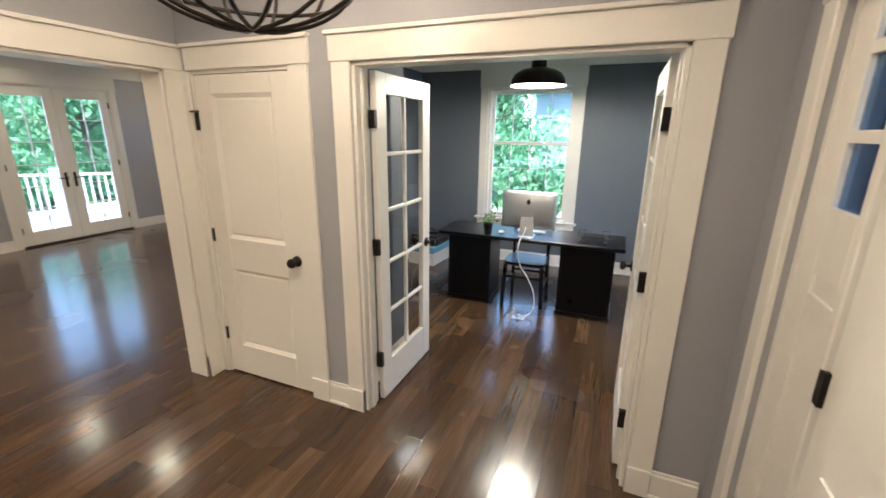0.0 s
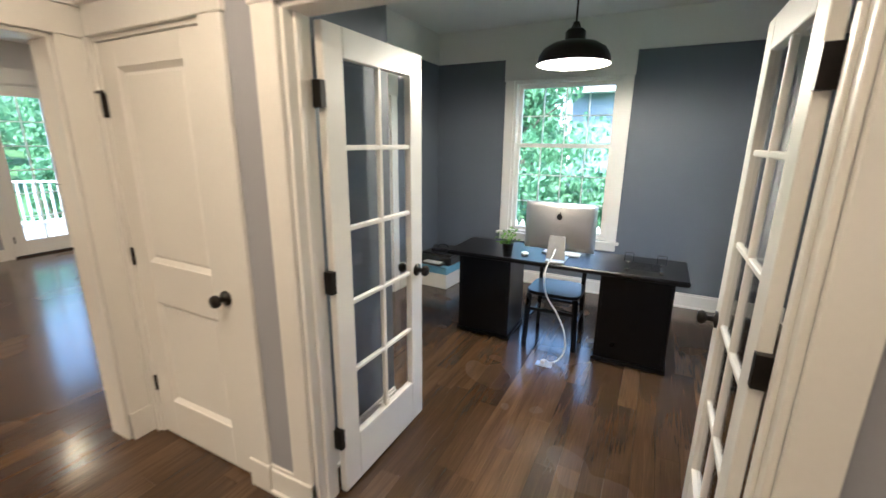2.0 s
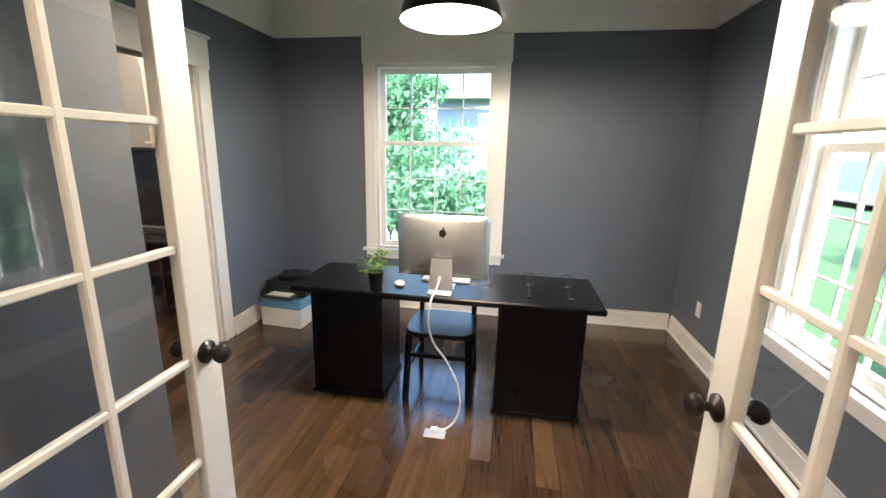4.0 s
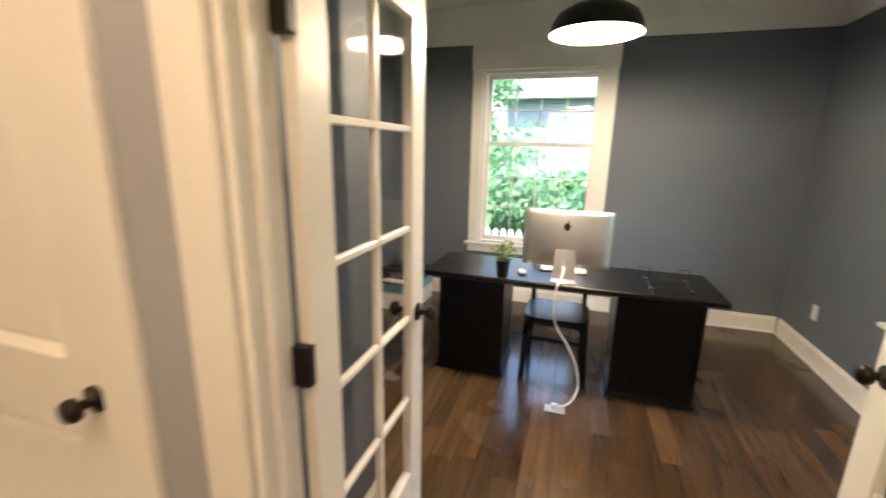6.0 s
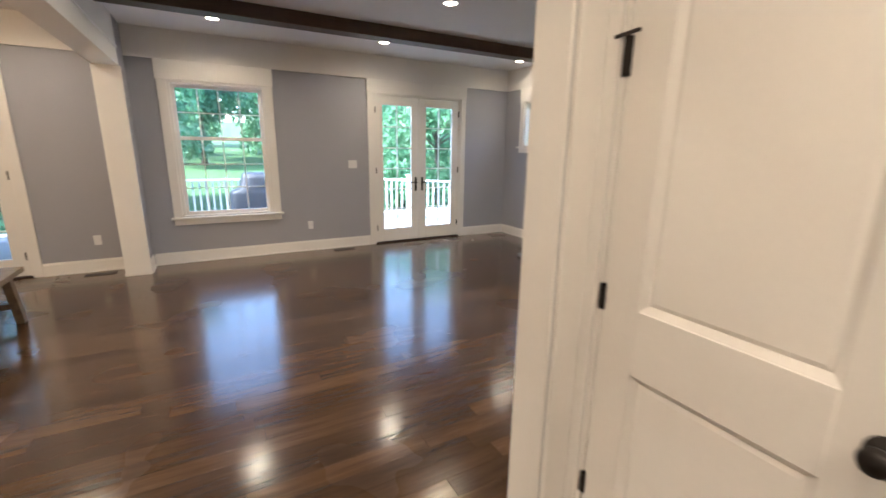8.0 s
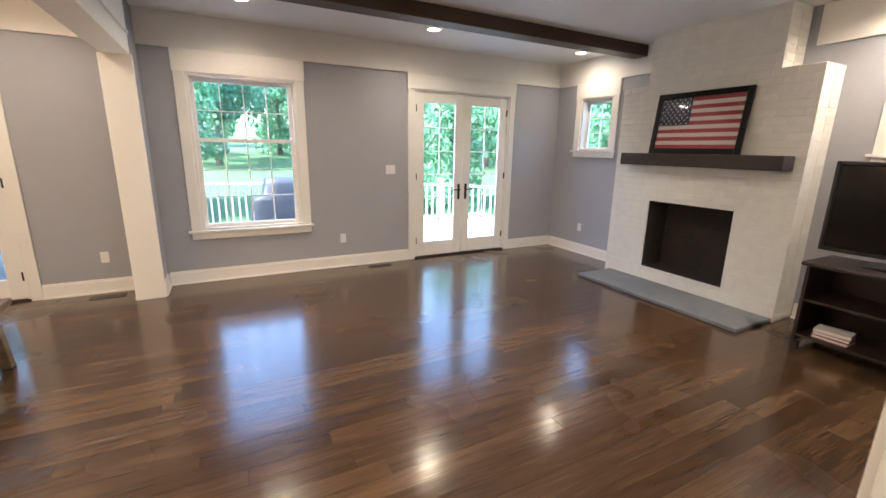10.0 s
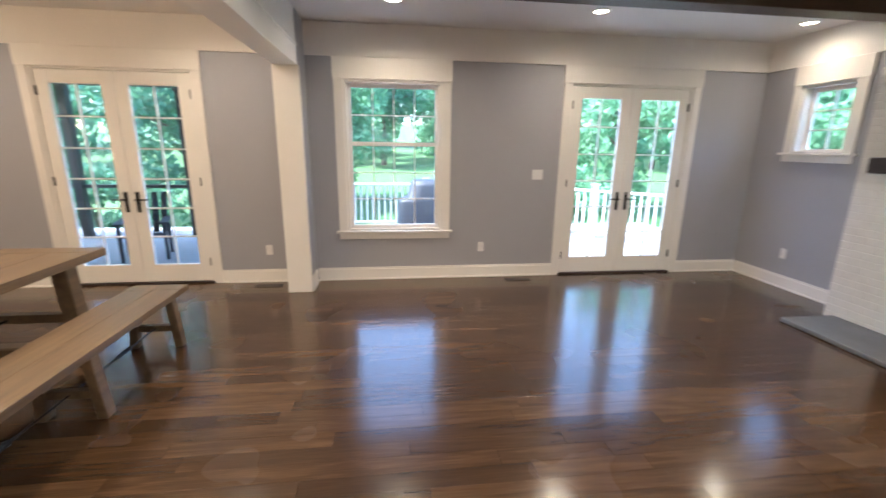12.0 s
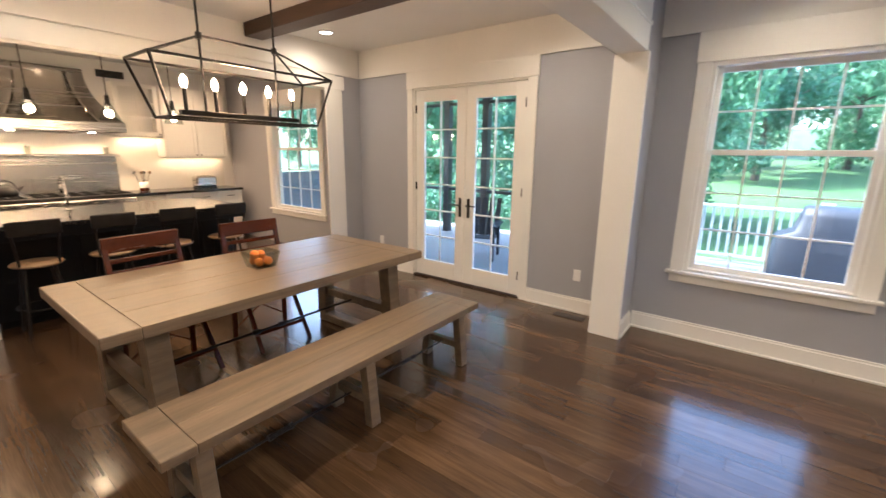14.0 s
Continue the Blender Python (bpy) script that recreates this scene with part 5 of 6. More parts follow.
# ---------------------------------------------------------------- kitchen
KY = -6.40
g = thing("kitchen_island", pose(-4.45, -3.85, 0), "black kitchen island with a polished black stone top", "island")
pbox("island_body", (-1.08, 1.02, -0.55, 0.38, 0.08, 0.89), BLACK_WOOD, g, 0.004)
pbox("toe_kick", (-1.05, 0.99, -0.50, 0.33, 0.001, 0.08), BLACK_WOOD, g, 0)
pbox("countertop", (-1.12, 1.12, -0.60, 0.62, 0.892, 0.93), BLACK_STONE, g, 0.004, "polished black stone top")
pbox("front_edge", (-1.10, 1.10, 0.585, 0.612, 0.80, 0.891), BLACK_WOOD, g, 0.003)
pbox("end_panel", (1.02, 1.06, -0.55, 0.58, 0.001, 0.89), TRIM, g, 0.003, "white end panel")
for x in (-0.72, -0.36, 0.0, 0.36):
    pbox("panel", (x - 0.30, x + 0.02, 0.38, 0.388, 0.15, 0.83), BLACK_WOOD, g, 0.003)
g = thing("sink_faucet", pose(-4.15, -4.05, 0.93), "curved chrome faucet on the island", "faucet")
bm = bmesh.new()
rod(bm, (0, 0, 0.001), (0, 0, 0.02), 0.028)
rod(bm, (0, 0, 0.02), (0, 0, 0.26), 0.012)
for q in range(8):
    a, b = math.pi * q / 8, math.pi * (q + 1) / 8
    rod(bm, (0, -0.08 + 0.08 * math.cos(a), 0.26 + 0.08 * math.sin(a)), (0, -0.08 + 0.08 * math.cos(b), 0.26 + 0.08 * math.sin(b)), 0.011)
rod(bm, (0, -0.16, 0.26), (0, -0.16, 0.17), 0.014)
part("spout", bm, STEEL, g, "", True)


def stool(m):
    g = thing("bar_stool", m, "black metal bar stool with a low back and tan seat", "stool", "stools at the island")
    bm = bmesh.new()
    lathe(bm, [(0.001, 0.60), (0.165, 0.60), (0.175, 0.612), (0.165, 0.625), (0.001, 0.625)], 24)
    part("seat", bm, TAN, g, "round tan wooden seat", True)
    for k in range(4):
        a = math.pi / 4 + k * math.pi / 2
        bm = bmesh.new()
        rod(bm, (0.21 * math.cos(a), 0.21 * math.sin(a), 0.001), (0.13 * math.cos(a), 0.13 * math.sin(a), 0.60), 0.012)
        part("leg", bm, BLACK_METAL, g)
    bm = bmesh.new()
    for k in range(24):
        a, b = 2 * math.pi * k / 24, 2 * math.pi * (k + 1) / 24
        rod(bm, (0.175 * math.cos(a), 0.175 * math.sin(a), 0.25), (0.175 * math.cos(b), 0.175 * math.sin(b), 0.25), 0.008, seg=6)
    part("foot_ring", bm, BLACK_METAL, g)
    for s in (-1, 1):
        bm = bmesh.new()
        bar(bm, (s * 0.12, 0.11, 0.60), (s * 0.145, 0.185, 0.90), 0.02, 0.008)
        part("back_support", bm, BLACK_METAL, g)
    pbox("backrest", (-0.165, 0.165, 0.175, 0.195, 0.87, 0.99), BLACK_METAL, g, 0.008)
    return g


s0 = stool(pose(-5.28, -3.19, 0))
for x in (-4.76, -4.24, -3.72):
    copy_thing(s0, pose(x, -3.19, 0))


def pendant(x, y):
    g = thing("glass_pendant", pose(x, y, 0), "clear glass bell pendant with a lit bulb", "pendant lamp", "pendants over the island")
    bm = bmesh.new()
    rod(bm, (0, 0, 2.02), (0, 0, H - 0.02), 0.004, seg=6)
    rod(bm, (0, 0, H - 0.022), (0, 0, H - 0.001), 0.055, seg=20)
    part("cord", bm, BLACK_METAL, g)
    bm = bmesh.new()
    rod(bm, (0, 0, 1.93), (0, 0, 2.02), 0.024, 0.016, 14)
    part("socket", bm, BLACK_METAL, g)
    bm = bmesh.new()
    lathe(bm, [(0.085, 1.80), (0.080, 1.82), (0.062, 1.87), (0.040, 1.92), (0.026, 1.95)], 24)
    s = part("shade", bm, CLEAR, g, "clear glass bell", True)
    s.visible_shadow = False
    bm = bmesh.new()
    ball(bm, (0, 0, 1.862), 0.034, 14, 10)
    part("bulb", bm, BULB, g, "lit bulb", True)
    lamp_point(x, y, 1.80, PEND_PT, 0.03, AMBER)


for x in (-4.94, -4.41, -3.88):
    pendant(x, -3.30)


def shaker(name, x0, x1, z0, z1, yf, depth, label, doors=2, glass=False, drawer=False):
    """A white cabinet unit whose front is at yf, facing the room."""
    g = thing(name, pose((x0 + x1) / 2, yf, z0), label, "cabinet", "white kitchen cabinets")
    w, h = (x1 - x0) / 2, z1 - z0
    if glass:
        bm = bmesh.new()
        box(bm, -w, -w + 0.018, -depth, -0.02, 0, h)
        box(bm, w - 0.018, w, -depth, -0.02, 0, h)
        box(bm, -w + 0.018, w - 0.018, -depth, -0.02, 0, 0.018)
        box(bm, -w + 0.018, w - 0.018, -depth, -0.02, h - 0.018, h)
        box(bm, -w + 0.018, w - 0.018, -depth, -depth + 0.01, 0.018, h - 0.018)
        part("body", bm, TRIM, g)
    else:
        pbox("body", (-w, w, -depth, -0.02, 0, h), TRIM, g, 0.002)
    for k in range(doors):
        a, b = -w + 2 * w * k / doors + 0.003, -w + 2 * w * (k + 1) / doors - 0.003
        lo, hi = 0.003, h - 0.003
        if drawer:
            pbox("drawer", (a, b, -0.019, 0, h - 0.17, hi), TRIM, g, 0.002)
            pbox("handle", ((a + b) / 2 - 0.06, (a + b) / 2 + 0.06, 0, 0.022, h - 0.09, h - 0.08), BLACK_METAL, g, 0.003, "dark bar handle")
            hi = h - 0.176
        if glass:
            leaf = glazed_leaf(g, a, b, lo, hi, 0, 2, 3, 0.06, 0.06, 0.06, 0.019, "door")
        else:
            bm = bmesh.new()
            st = 0.055
            box(bm, a, a + st, -0.019, 0, lo, hi, 0.002)
            box(bm, b - st, b, -0.019, 0, lo, hi, 0.002)
            box(bm, a + st, b - st, -0.019, 0, lo, lo + st, 0.002)
            box(bm, a + st, b - st, -0.019, 0, hi - st, hi, 0.002)
            box(bm, a + st, b - st, -0.019, -0.008, lo + st, hi - st)
            leaf = part("door", bm, TRIM, g)
        kx = b - 0.03 if k == 0 and doors > 1 else a + 0.03
        bm = bmesh.new()
        kz = lo + 0.03 if z0 > 1 else hi - 0.03
        rod(bm, (kx, 0, kz), (kx, 0.022, kz), 0.011)
        part("handle", bm, BLACK_METAL, leaf, "small dark knob")
    return g


UF = KY + 0.33
shaker("wall_cabinet", -6.82, -5.84, 1.43, 2.50, UF, 0.325, "white shaker wall cabinet")
shaker("wall_cabinet", -5.83, -5.26, 1.74, 2.50, UF - 0.02, 0.30, "white wall cabinet with a six-pane glass door", 1, True)
shaker("base_cabinet", -6.86, -6.05, 0.10, 0.87, KY + 0.60, 0.595, "white base cabinet below a dark counter", 2, False, True)
shaker("base_cabinet", -6.04, -5.27, 0.10, 0.87, KY + 0.60, 0.595, "white base cabinet below a dark counter", 2, False, True)
shaker("base_cabinet", -3.75, -2.75, 0.10, 0.87, KY + 0.60, 0.595, "white base cabinet below a dark counter", 2, False, True)
for a, b in ((-6.88, -5.265), (-3.755, -2.72)):
    g = thing("countertop", pose(0, 0, 0), "polished black granite countertop", "countertop", kind="structure")
    pbox("slab", (a, b, KY + 0.002, KY + 0.635, 0.872, 0.91), BLACK_STONE, g, 0.004)
trim("tile_backsplash", (-6.86, -2.72, KY, KY + 0.010, 0.912, 1.74), "white tiled backsplash", 0.001, TILE)
trim("toe_kick", (-6.86, -5.27, KY + 0.45, KY + 0.52, 0.001, 0.10), "white toe kick")
trim("toe_kick", (-3.75, -2.75, KY + 0.45, KY + 0.52, 0.001, 0.10), "white toe kick")
# under-cabinet light
d = bpy.data.lights.new("under_cabinet_light", "AREA")
d.shape, d.size, d.size_y, d.energy, d.color = "RECTANGLE", 0.9, 0.03, UNDER_W, AMBER
ob = new("under_cabinet_light", d)
ob.matrix_world = pose(-6.33, KY + 0.10, 1.42)
d2 = d.copy()
d2.size, d2.energy = 0.5, UNDER_W * 0.8
ob = new("under_cabinet_light", d2)
ob.matrix_world = pose(-5.55, KY + 0.10, 1.73)

# range with back shelf, and hood
g = thing("range_cooker", pose(-4.51, KY + 0.36, 0), "wide stainless range cooker with a back shelf", "stove")
w = 0.745
pbox("range_body", (-w, w, -0.35, 0.30, 0.08, 0.86), STEEL, g, 0.006)
pbox("cooktop", (-w, w, -0.35, 0.31, 0.86, 0.915), PLASTIC_B, g, 0.006, "black cooktop")
pbox("control_panel", (-w, w, 0.30, 0.345, 0.76, 0.87), STEEL, g, 0.012)
for k in range(8):
    bm = bmesh.new()
    x = -w + 0.12 + k * (2 * w - 0.24) / 7
    rod(bm, (x, 0.345, 0.815), (x, 0.385, 0.815), 0.024, 0.02, 16)
    part("knob", bm, STEEL, g, "round steel knob")
for a, b in ((-w + 0.02, -0.02), (0.02, w - 0.02)):
    dr = pbox("oven_door", (a, b, 0.30, 0.325, 0.14, 0.74), STEEL, g, 0.006)
    bm = bmesh.new()
    rod(bm, (a + 0.04, 0.37, 0.69), (b - 0.04, 0.37, 0.69), 0.012)
    part("handle", bm, STEEL, dr)
for k in range(4):
    bm = bmesh.new()
    x = -w + 0.19 + k * 0.37
    for q in range(4):
        box(bm, x - 0.16, x + 0.16, -0.28 + q * 0.16, -0.265 + q * 0.16, 0.916, 0.935)
    for q in (-0.15, 0, 0.15):
        box(bm, x + q - 0.007, x + q + 0.007, -0.28, 0.215, 0.917, 0.934)
    part("grate", bm, PLASTIC_B, g, "black iron grate")
pbox("back_panel", (-w, w, -0.352, -0.33, 0.915, 1.44), STEEL, g, 0.003, "polished steel back panel")
pbox("back_shelf", (-w, w, -0.35, -0.13, 1.44, 1.47), STEEL, g, 0.006, "steel warming shelf")
for x in (-w + 0.30, 0.25):
    for q in range(4):
        pbox("bracket", (x - 0.012, x + 0.012, -0.33, -0.31, 1.0 + q * 0.11, 1.06 + q * 0.11), STEEL, g, 0.002)
for x in (-w, w - 0.06):
    for y in (-0.30, 0.22):
        pbox("foot", (x, x + 0.06, y, y + 0.06, 0.001, 0.08), STEEL, g)
g = thing("range_hood", pose(-4.51, KY, 0), "curved stainless range hood on the wall", "range hood")
bm = bmesh.new()
w0, w1, n = 0.76, 0.44, 10
rows = []
for k in range(n + 1):
    u = k / n
    c = (1 - u) ** 2.2
    ww, dd = w1 + (w0 - w1) * c, 0.30 + 0.30 * c
    z = 1.90 + 0.70 * u
    rows.append([bm.verts.new(v) for v in ((-ww, 0.004, z), (-ww, dd, z), (ww, dd, z), (ww, 0.004, z))])
for a, b in zip(rows, rows[1:]):
    for q in range(3):
        bm.faces.new((a[q], a[q + 1], b[q + 1], b[q]))
bm.faces.new(rows[-1])
part("canopy", bm, STEEL, g, "", True)
for sx in (-0.62, 0.62):
    bm = bmesh.new()
    prev = None
    for k in range(n + 1):
        u = k / n
        c = (1 - u) ** 2.2
        ww, dd = w1 + (w0 - w1) * c, 0.30 + 0.30 * c
        p = Vector((sx * ww, dd + 0.006, 1.90 + 0.70 * u))
        if prev is not None:
            bar(bm, prev, p, 0.03, 0.006, 0.001)
        prev = p
    part("strap", bm, STEEL, g, "steel strap")
pbox("rim_band", (-w0 - 0.004, w0 + 0.004, 0.004, 0.606, 1.77, 1.90), STEEL, g, 0.004)
for sx in (-0.40, 0.40):
    bm = bmesh.new()
    lathe(bm, [(0.042, 1.766), (0.042, 1.758), (0.034, 1.757), (0.0005, 1.757)], 18, (sx, 0.44, 0))
    part("hood_lamp", bm, CAN, g, "small lit lamp under the hood")
    lamp_disk(-4.51 + sx, KY + 0.44, 1.752, 1.3, 0.07, AMBER)
pbox("filter", (-w0 + 0.04, w0 - 0.04, 0.05, 0.57, 1.764, 1.769), PLASTIC_B, g, 0)
g = thing("toaster", pose(-6.42, KY + 0.22, 0.911), "brushed steel toaster on the dark counter", "toaster")
pbox("toaster_body", (-0.17, 0.17, -0.10, 0.10, 0.012, 0.20), STEEL, g, 0.03)
pbox("base", (-0.165, 0.165, -0.095, 0.095, 0.001, 0.014), PLASTIC_B, g, 0.002)
pbox("slot", (-0.12, 0.12, -0.05, -0.03, 0.199, 0.202), PLASTIC_B, g, 0)
pbox("slot", (-0.12, 0.12, 0.03, 0.05, 0.199, 0.202), PLASTIC_B, g, 0)
pbox("lever", (0.17, 0.185, -0.02, 0.02, 0.12, 0.135), PLASTIC_B, g, 0.003)
g = thing("kettle", pose(-3.98, KY + 0.30, 0.936), "dark metal kettle on the cooktop", "kettle")
bm = bmesh.new()
lathe(bm, [(0.001, 0.001), (0.10, 0.001), (0.115, 0.03), (0.105, 0.09), (0.06, 0.125), (0.001, 0.13)], 24)
part("kettle_body", bm, PLASTIC_B, g, "", True)
bm = bmesh.new()
for q in range(10):
    a, b = math.pi * q / 10, math.pi * (q + 1) / 10
    rod(bm, (0.09 * math.cos(a), 0, 0.10 + 0.10 * math.sin(a)), (0.09 * math.cos(b), 0, 0.10 + 0.10 * math.sin(b)), 0.007, seg=6)
part("handle", bm, PLASTIC_B, g)
bm = bmesh.new()
rod(bm, (-0.09, 0, 0.06), (-0.16, 0, 0.12), 0.018, 0.010)
part("spout", bm, PLASTIC_B, g)
g = thing("utensil_crock", pose(-5.50, KY + 0.25, 0.911), "pale crock of kitchen utensils on the counter", "crock")
bm = bmesh.new()
lathe(bm, [(0.001, 0.001), (0.055, 0.001), (0.06, 0.06), (0.058, 0.14), (0.05, 0.14), (0.05, 0.02), (0.001, 0.02)], 20)
part("crock", bm, ENAMEL, g, "pale glazed crock", True)
bm = bmesh.new()
rod(bm, (0, 0, 0.0012), (0, 0, 0.05), 0.063, 0.063, 20)
part("base_band", bm, RED_WOOD, g, "brown glazed base band")
for k, (x, y) in enumerate(((-0.09, 0.01), (0.10, 0.0), (0.02, 0.03), (-0.03, -0.03))):
    bm = bmesh.new()
    rod(bm, (x * 0.2, y * 0.2, 0.03), (x, y, 0.26), 0.005, seg=6)
    ball(bm, (x * 1.08, y * 1.08, 0.285), 0.024, 8, 6)
    part("utensil", bm, PLASTIC_B if k % 2 else TAN, g)
for x, l in ((-4.28, "small glass jar on the range shelf"), (-5.12, "small glass jar on the range shelf"), (-3.95, "small glass jar on the range shelf")):
    g = thing("jar", pose(x, KY + 0.12, 1.47), l, "jar", "jars on the range shelf")
    bm = bmesh.new()
    rod(bm, (0, 0, 0.001), (0, 0, 0.085), 0.032, 0.032, 16)
    part("glass", bm, CLEAR, g)
    bm = bmesh.new()
    rod(bm, (0, 0, 0.085), (0, 0, 0.105), 0.033, 0.033, 16)
    part("lid", bm, STEEL, g)
g = thing("ceiling_vent", pose(-5.35, KY + 0.0, 2.62), "dark slotted vent high on the kitchen wall", "vent")
pbox("frame", (-0.17, 0.17, 0.001, 0.012, -0.05, 0.05), PLASTIC_B, g, 0.002)
for k in range(5):
    pbox("slat", (-0.15, 0.15, 0.012, 0.02, -0.04 + k * 0.018, -0.03 + k * 0.018), PLASTIC_B, g, 0)

# ---------------------------------------------------------------- outdoors
GZ = -0.75
bm = bmesh.new()
n = 60
span = 700.0
def ground_z(x, y):
    west = max(0.0, -x - 14.0)
    return GZ + min(9.0, 0.075 * west) + 0.25 * noise.noise(Vector((x * 0.05, y * 0.05, 0)))
coords = [math.copysign((abs(k) / 30.0) ** 2.6 * span, k) for k in range(-30, 31)]
grid = [[bm.verts.new((x - 3, y, ground_z(x, y))) for x in coords] for y in coords]
for a in range(60):
    for b in range(60):
        bm.faces.new((grid[a][b], grid[a][b + 1], grid[a + 1][b + 1], grid[a + 1][b]))
setting("ground", bm, LAWN, "green mown lawn rising away from the house", "lawn")

# deck with white railings
g = thing("deck", pose(0, 0, 0), "pale wooden deck outside the glazed doors", "deck", kind="structure")
dk0, dk1 = -11.4, WX - T - 0.001
for k in range(30):
    x = dk0 + k * 0.14
    if x + 0.135 < dk1:
        pbox("deck_board", (x, x + 0.134, -5.8, 7.6, -0.19, -0.155), DECK, g, 0.003)
pbox("joist_skirt", (dk0 + 0.02, dk1 - 0.05, -5.75, 7.55, -0.9, -0.192), CHAR, g, 0)


def railing(a, b):
    a, b = Vector(a), Vector(b)
    g = thing("deck_railing", Matrix.Translation(a) @ Matrix.Rotation(math.atan2((b - a).y, (b - a).x), 4, "Z"), "white deck railing with square balusters", "railing")
    L = (b - a).length
    pbox("top_rail", (0, L, -0.045, 0.045, 0.90, 0.94), RAIL_PAINT, g, 0.004)
    pbox("bottom_rail", (0, L, -0.03, 0.03, 0.10, 0.14), RAIL_PAINT, g, 0.004)
    k = 0
    nb = int(L / 0.125)
    for k in range(1, nb):
        x = L * k / nb
        pbox("baluster", (x - 0.017, x + 0.017, -0.017, 0.017, 0.14, 0.90), RAIL_PAINT, g, 0)
    for x in (0.0, L / 2, L):
        po = pbox("post", (x - 0.055, x + 0.055, -0.055, 0.055, 0.0, 1.02), RAIL_PAINT, g, 0.004)
        pbox("post_cap", (x - 0.07, x + 0.07, -0.07, 0.07, 1.02, 1.05), RAIL_PAINT, po, 0.01)


railing((-11.2, 0.6, -0.154), (-11.2, 4.1, -0.154))
railing((-11.2, 4.2, -0.154), (-8.6, 6.9, -0.154))
railing((-8.5, 6.95, -0.154), (-7.3, 6.95, -0.154))

g = thing("covered_grill", pose(-9.0, 2.35, -0.154), "barbecue grill under a blue-grey fabric cover", "grill")
bm = bmesh.new()
prof = [(0.001, 0.66, 0.30), (0.30, 0.65, 0.29), (0.84, 0.62, 0.27), (0.875, 0.60, 0.26), (0.93, 0.47, 0.25), (1.10, 0.43, 0.23), (1.17, 0.41, 0.19), (1.20, 0.38, 0.12)]
rings = []
for z, hx, hy in prof:
    ring = []
    for q in range(32):
        a = 2 * math.pi * q / 32
        c, s = math.cos(a), math.sin(a)
        wob = 1 + 0.02 * math.sin(7 * a + z * 3)
        ring.append(bm.verts.new((hy * wob * math.copysign(abs(c) ** 0.4, c), hx * wob * math.copysign(abs(s) ** 0.4, s), z)))
    rings.append(ring)
for a, b in zip(rings, rings[1:]):
    for q in range(32):
        bm.faces.new((a[q], a[(q + 1) % 32], b[(q + 1) % 32], b[q]))
bm.faces.new(rings[-1])
part("cover", bm, COVER, g, "draped fabric cover", True)

# screened porch beyond the dining doors
g = thing("porch_screen", pose(0, 0, 0), "dark framed porch screen with posts and rail", "porch", kind="structure")
for y in (-3.0, -2.05, -1.1, -0.15):
    pbox("post", (-10.57, -10.43, y - 0.07, y + 0.07, -0.154, 2.65), CHAR, g)
for z in (0.75, 2.5):
    pbox("rail", (-10.53, -10.47, -5.8, -0.15, z, z + 0.06), CHAR, g)
pbox("rail", (-10.53, -7.25, -0.18, -0.12, 2.5, 2.56), CHAR, g)
pbox("column", (-9.15, -8.90, -0.26, -0.01, -0.154, 2.65), SIDING, g, 0.01, "pale blue-grey square column")
# roof's southern reach is made up, to keep sun off the deck
pbox("porch_roof", (-10.7, WX - T - 0.002, -6.4, 0.1, 2.65, 2.75), CEIL, g)
for k in range(22):
    pbox("side_board", (-10.5 + k * 0.152, -10.355 + k * 0.152, -5.90, -5.87, -0.154, 1.15), SIDING, g, 0.004)
for y in (-5.8, -4.9, -3.95):
    pbox("post", (-10.57, -10.43, y - 0.07, y + 0.07, -0.154, 2.65), CHAR, g)


def porch_chair(m):
    g = thing("porch_chair", m, "dark slatted outdoor armchair on the porch", "chair", "porch chairs")
    for k in range(5):
        pbox("seat_slat", (-0.26, 0.26, -0.25 + k * 0.10, -0.17 + k * 0.10, 0.36 - k * 0.012, 0.38 - k * 0.012), COVER, g)
    for k in range(5):
        bm = bmesh.new()
        bar(bm, (-0.22 + k * 0.11, 0.25, 0.34), (-0.25 + k * 0.125, 0.46, 0.95), 0.085, 0.018)
        part("back_slat", bm, COVER, g)
    for s in (-1, 1):
        pbox("armrest", (s * 0.28 - 0.06, s * 0.28 + 0.06, -0.30, 0.35, 0.55, 0.575), COVER, g)
        pbox("leg", (s * 0.28 - 0.02, s * 0.28 + 0.02, -0.28, -0.20, 0.001, 0.55), COVER, g)
        pbox("leg", (s * 0.28 - 0.02, s * 0.28 + 0.02, 0.22, 0.30, 0.001, 0.55), COVER, g)
    return g


pc = porch_chair(pose(-9.3, -0.85, -0.154, 0, 0, 60))
copy_thing(pc, pose(-8.9, -2.1, -0.154, 0, 0, 110))


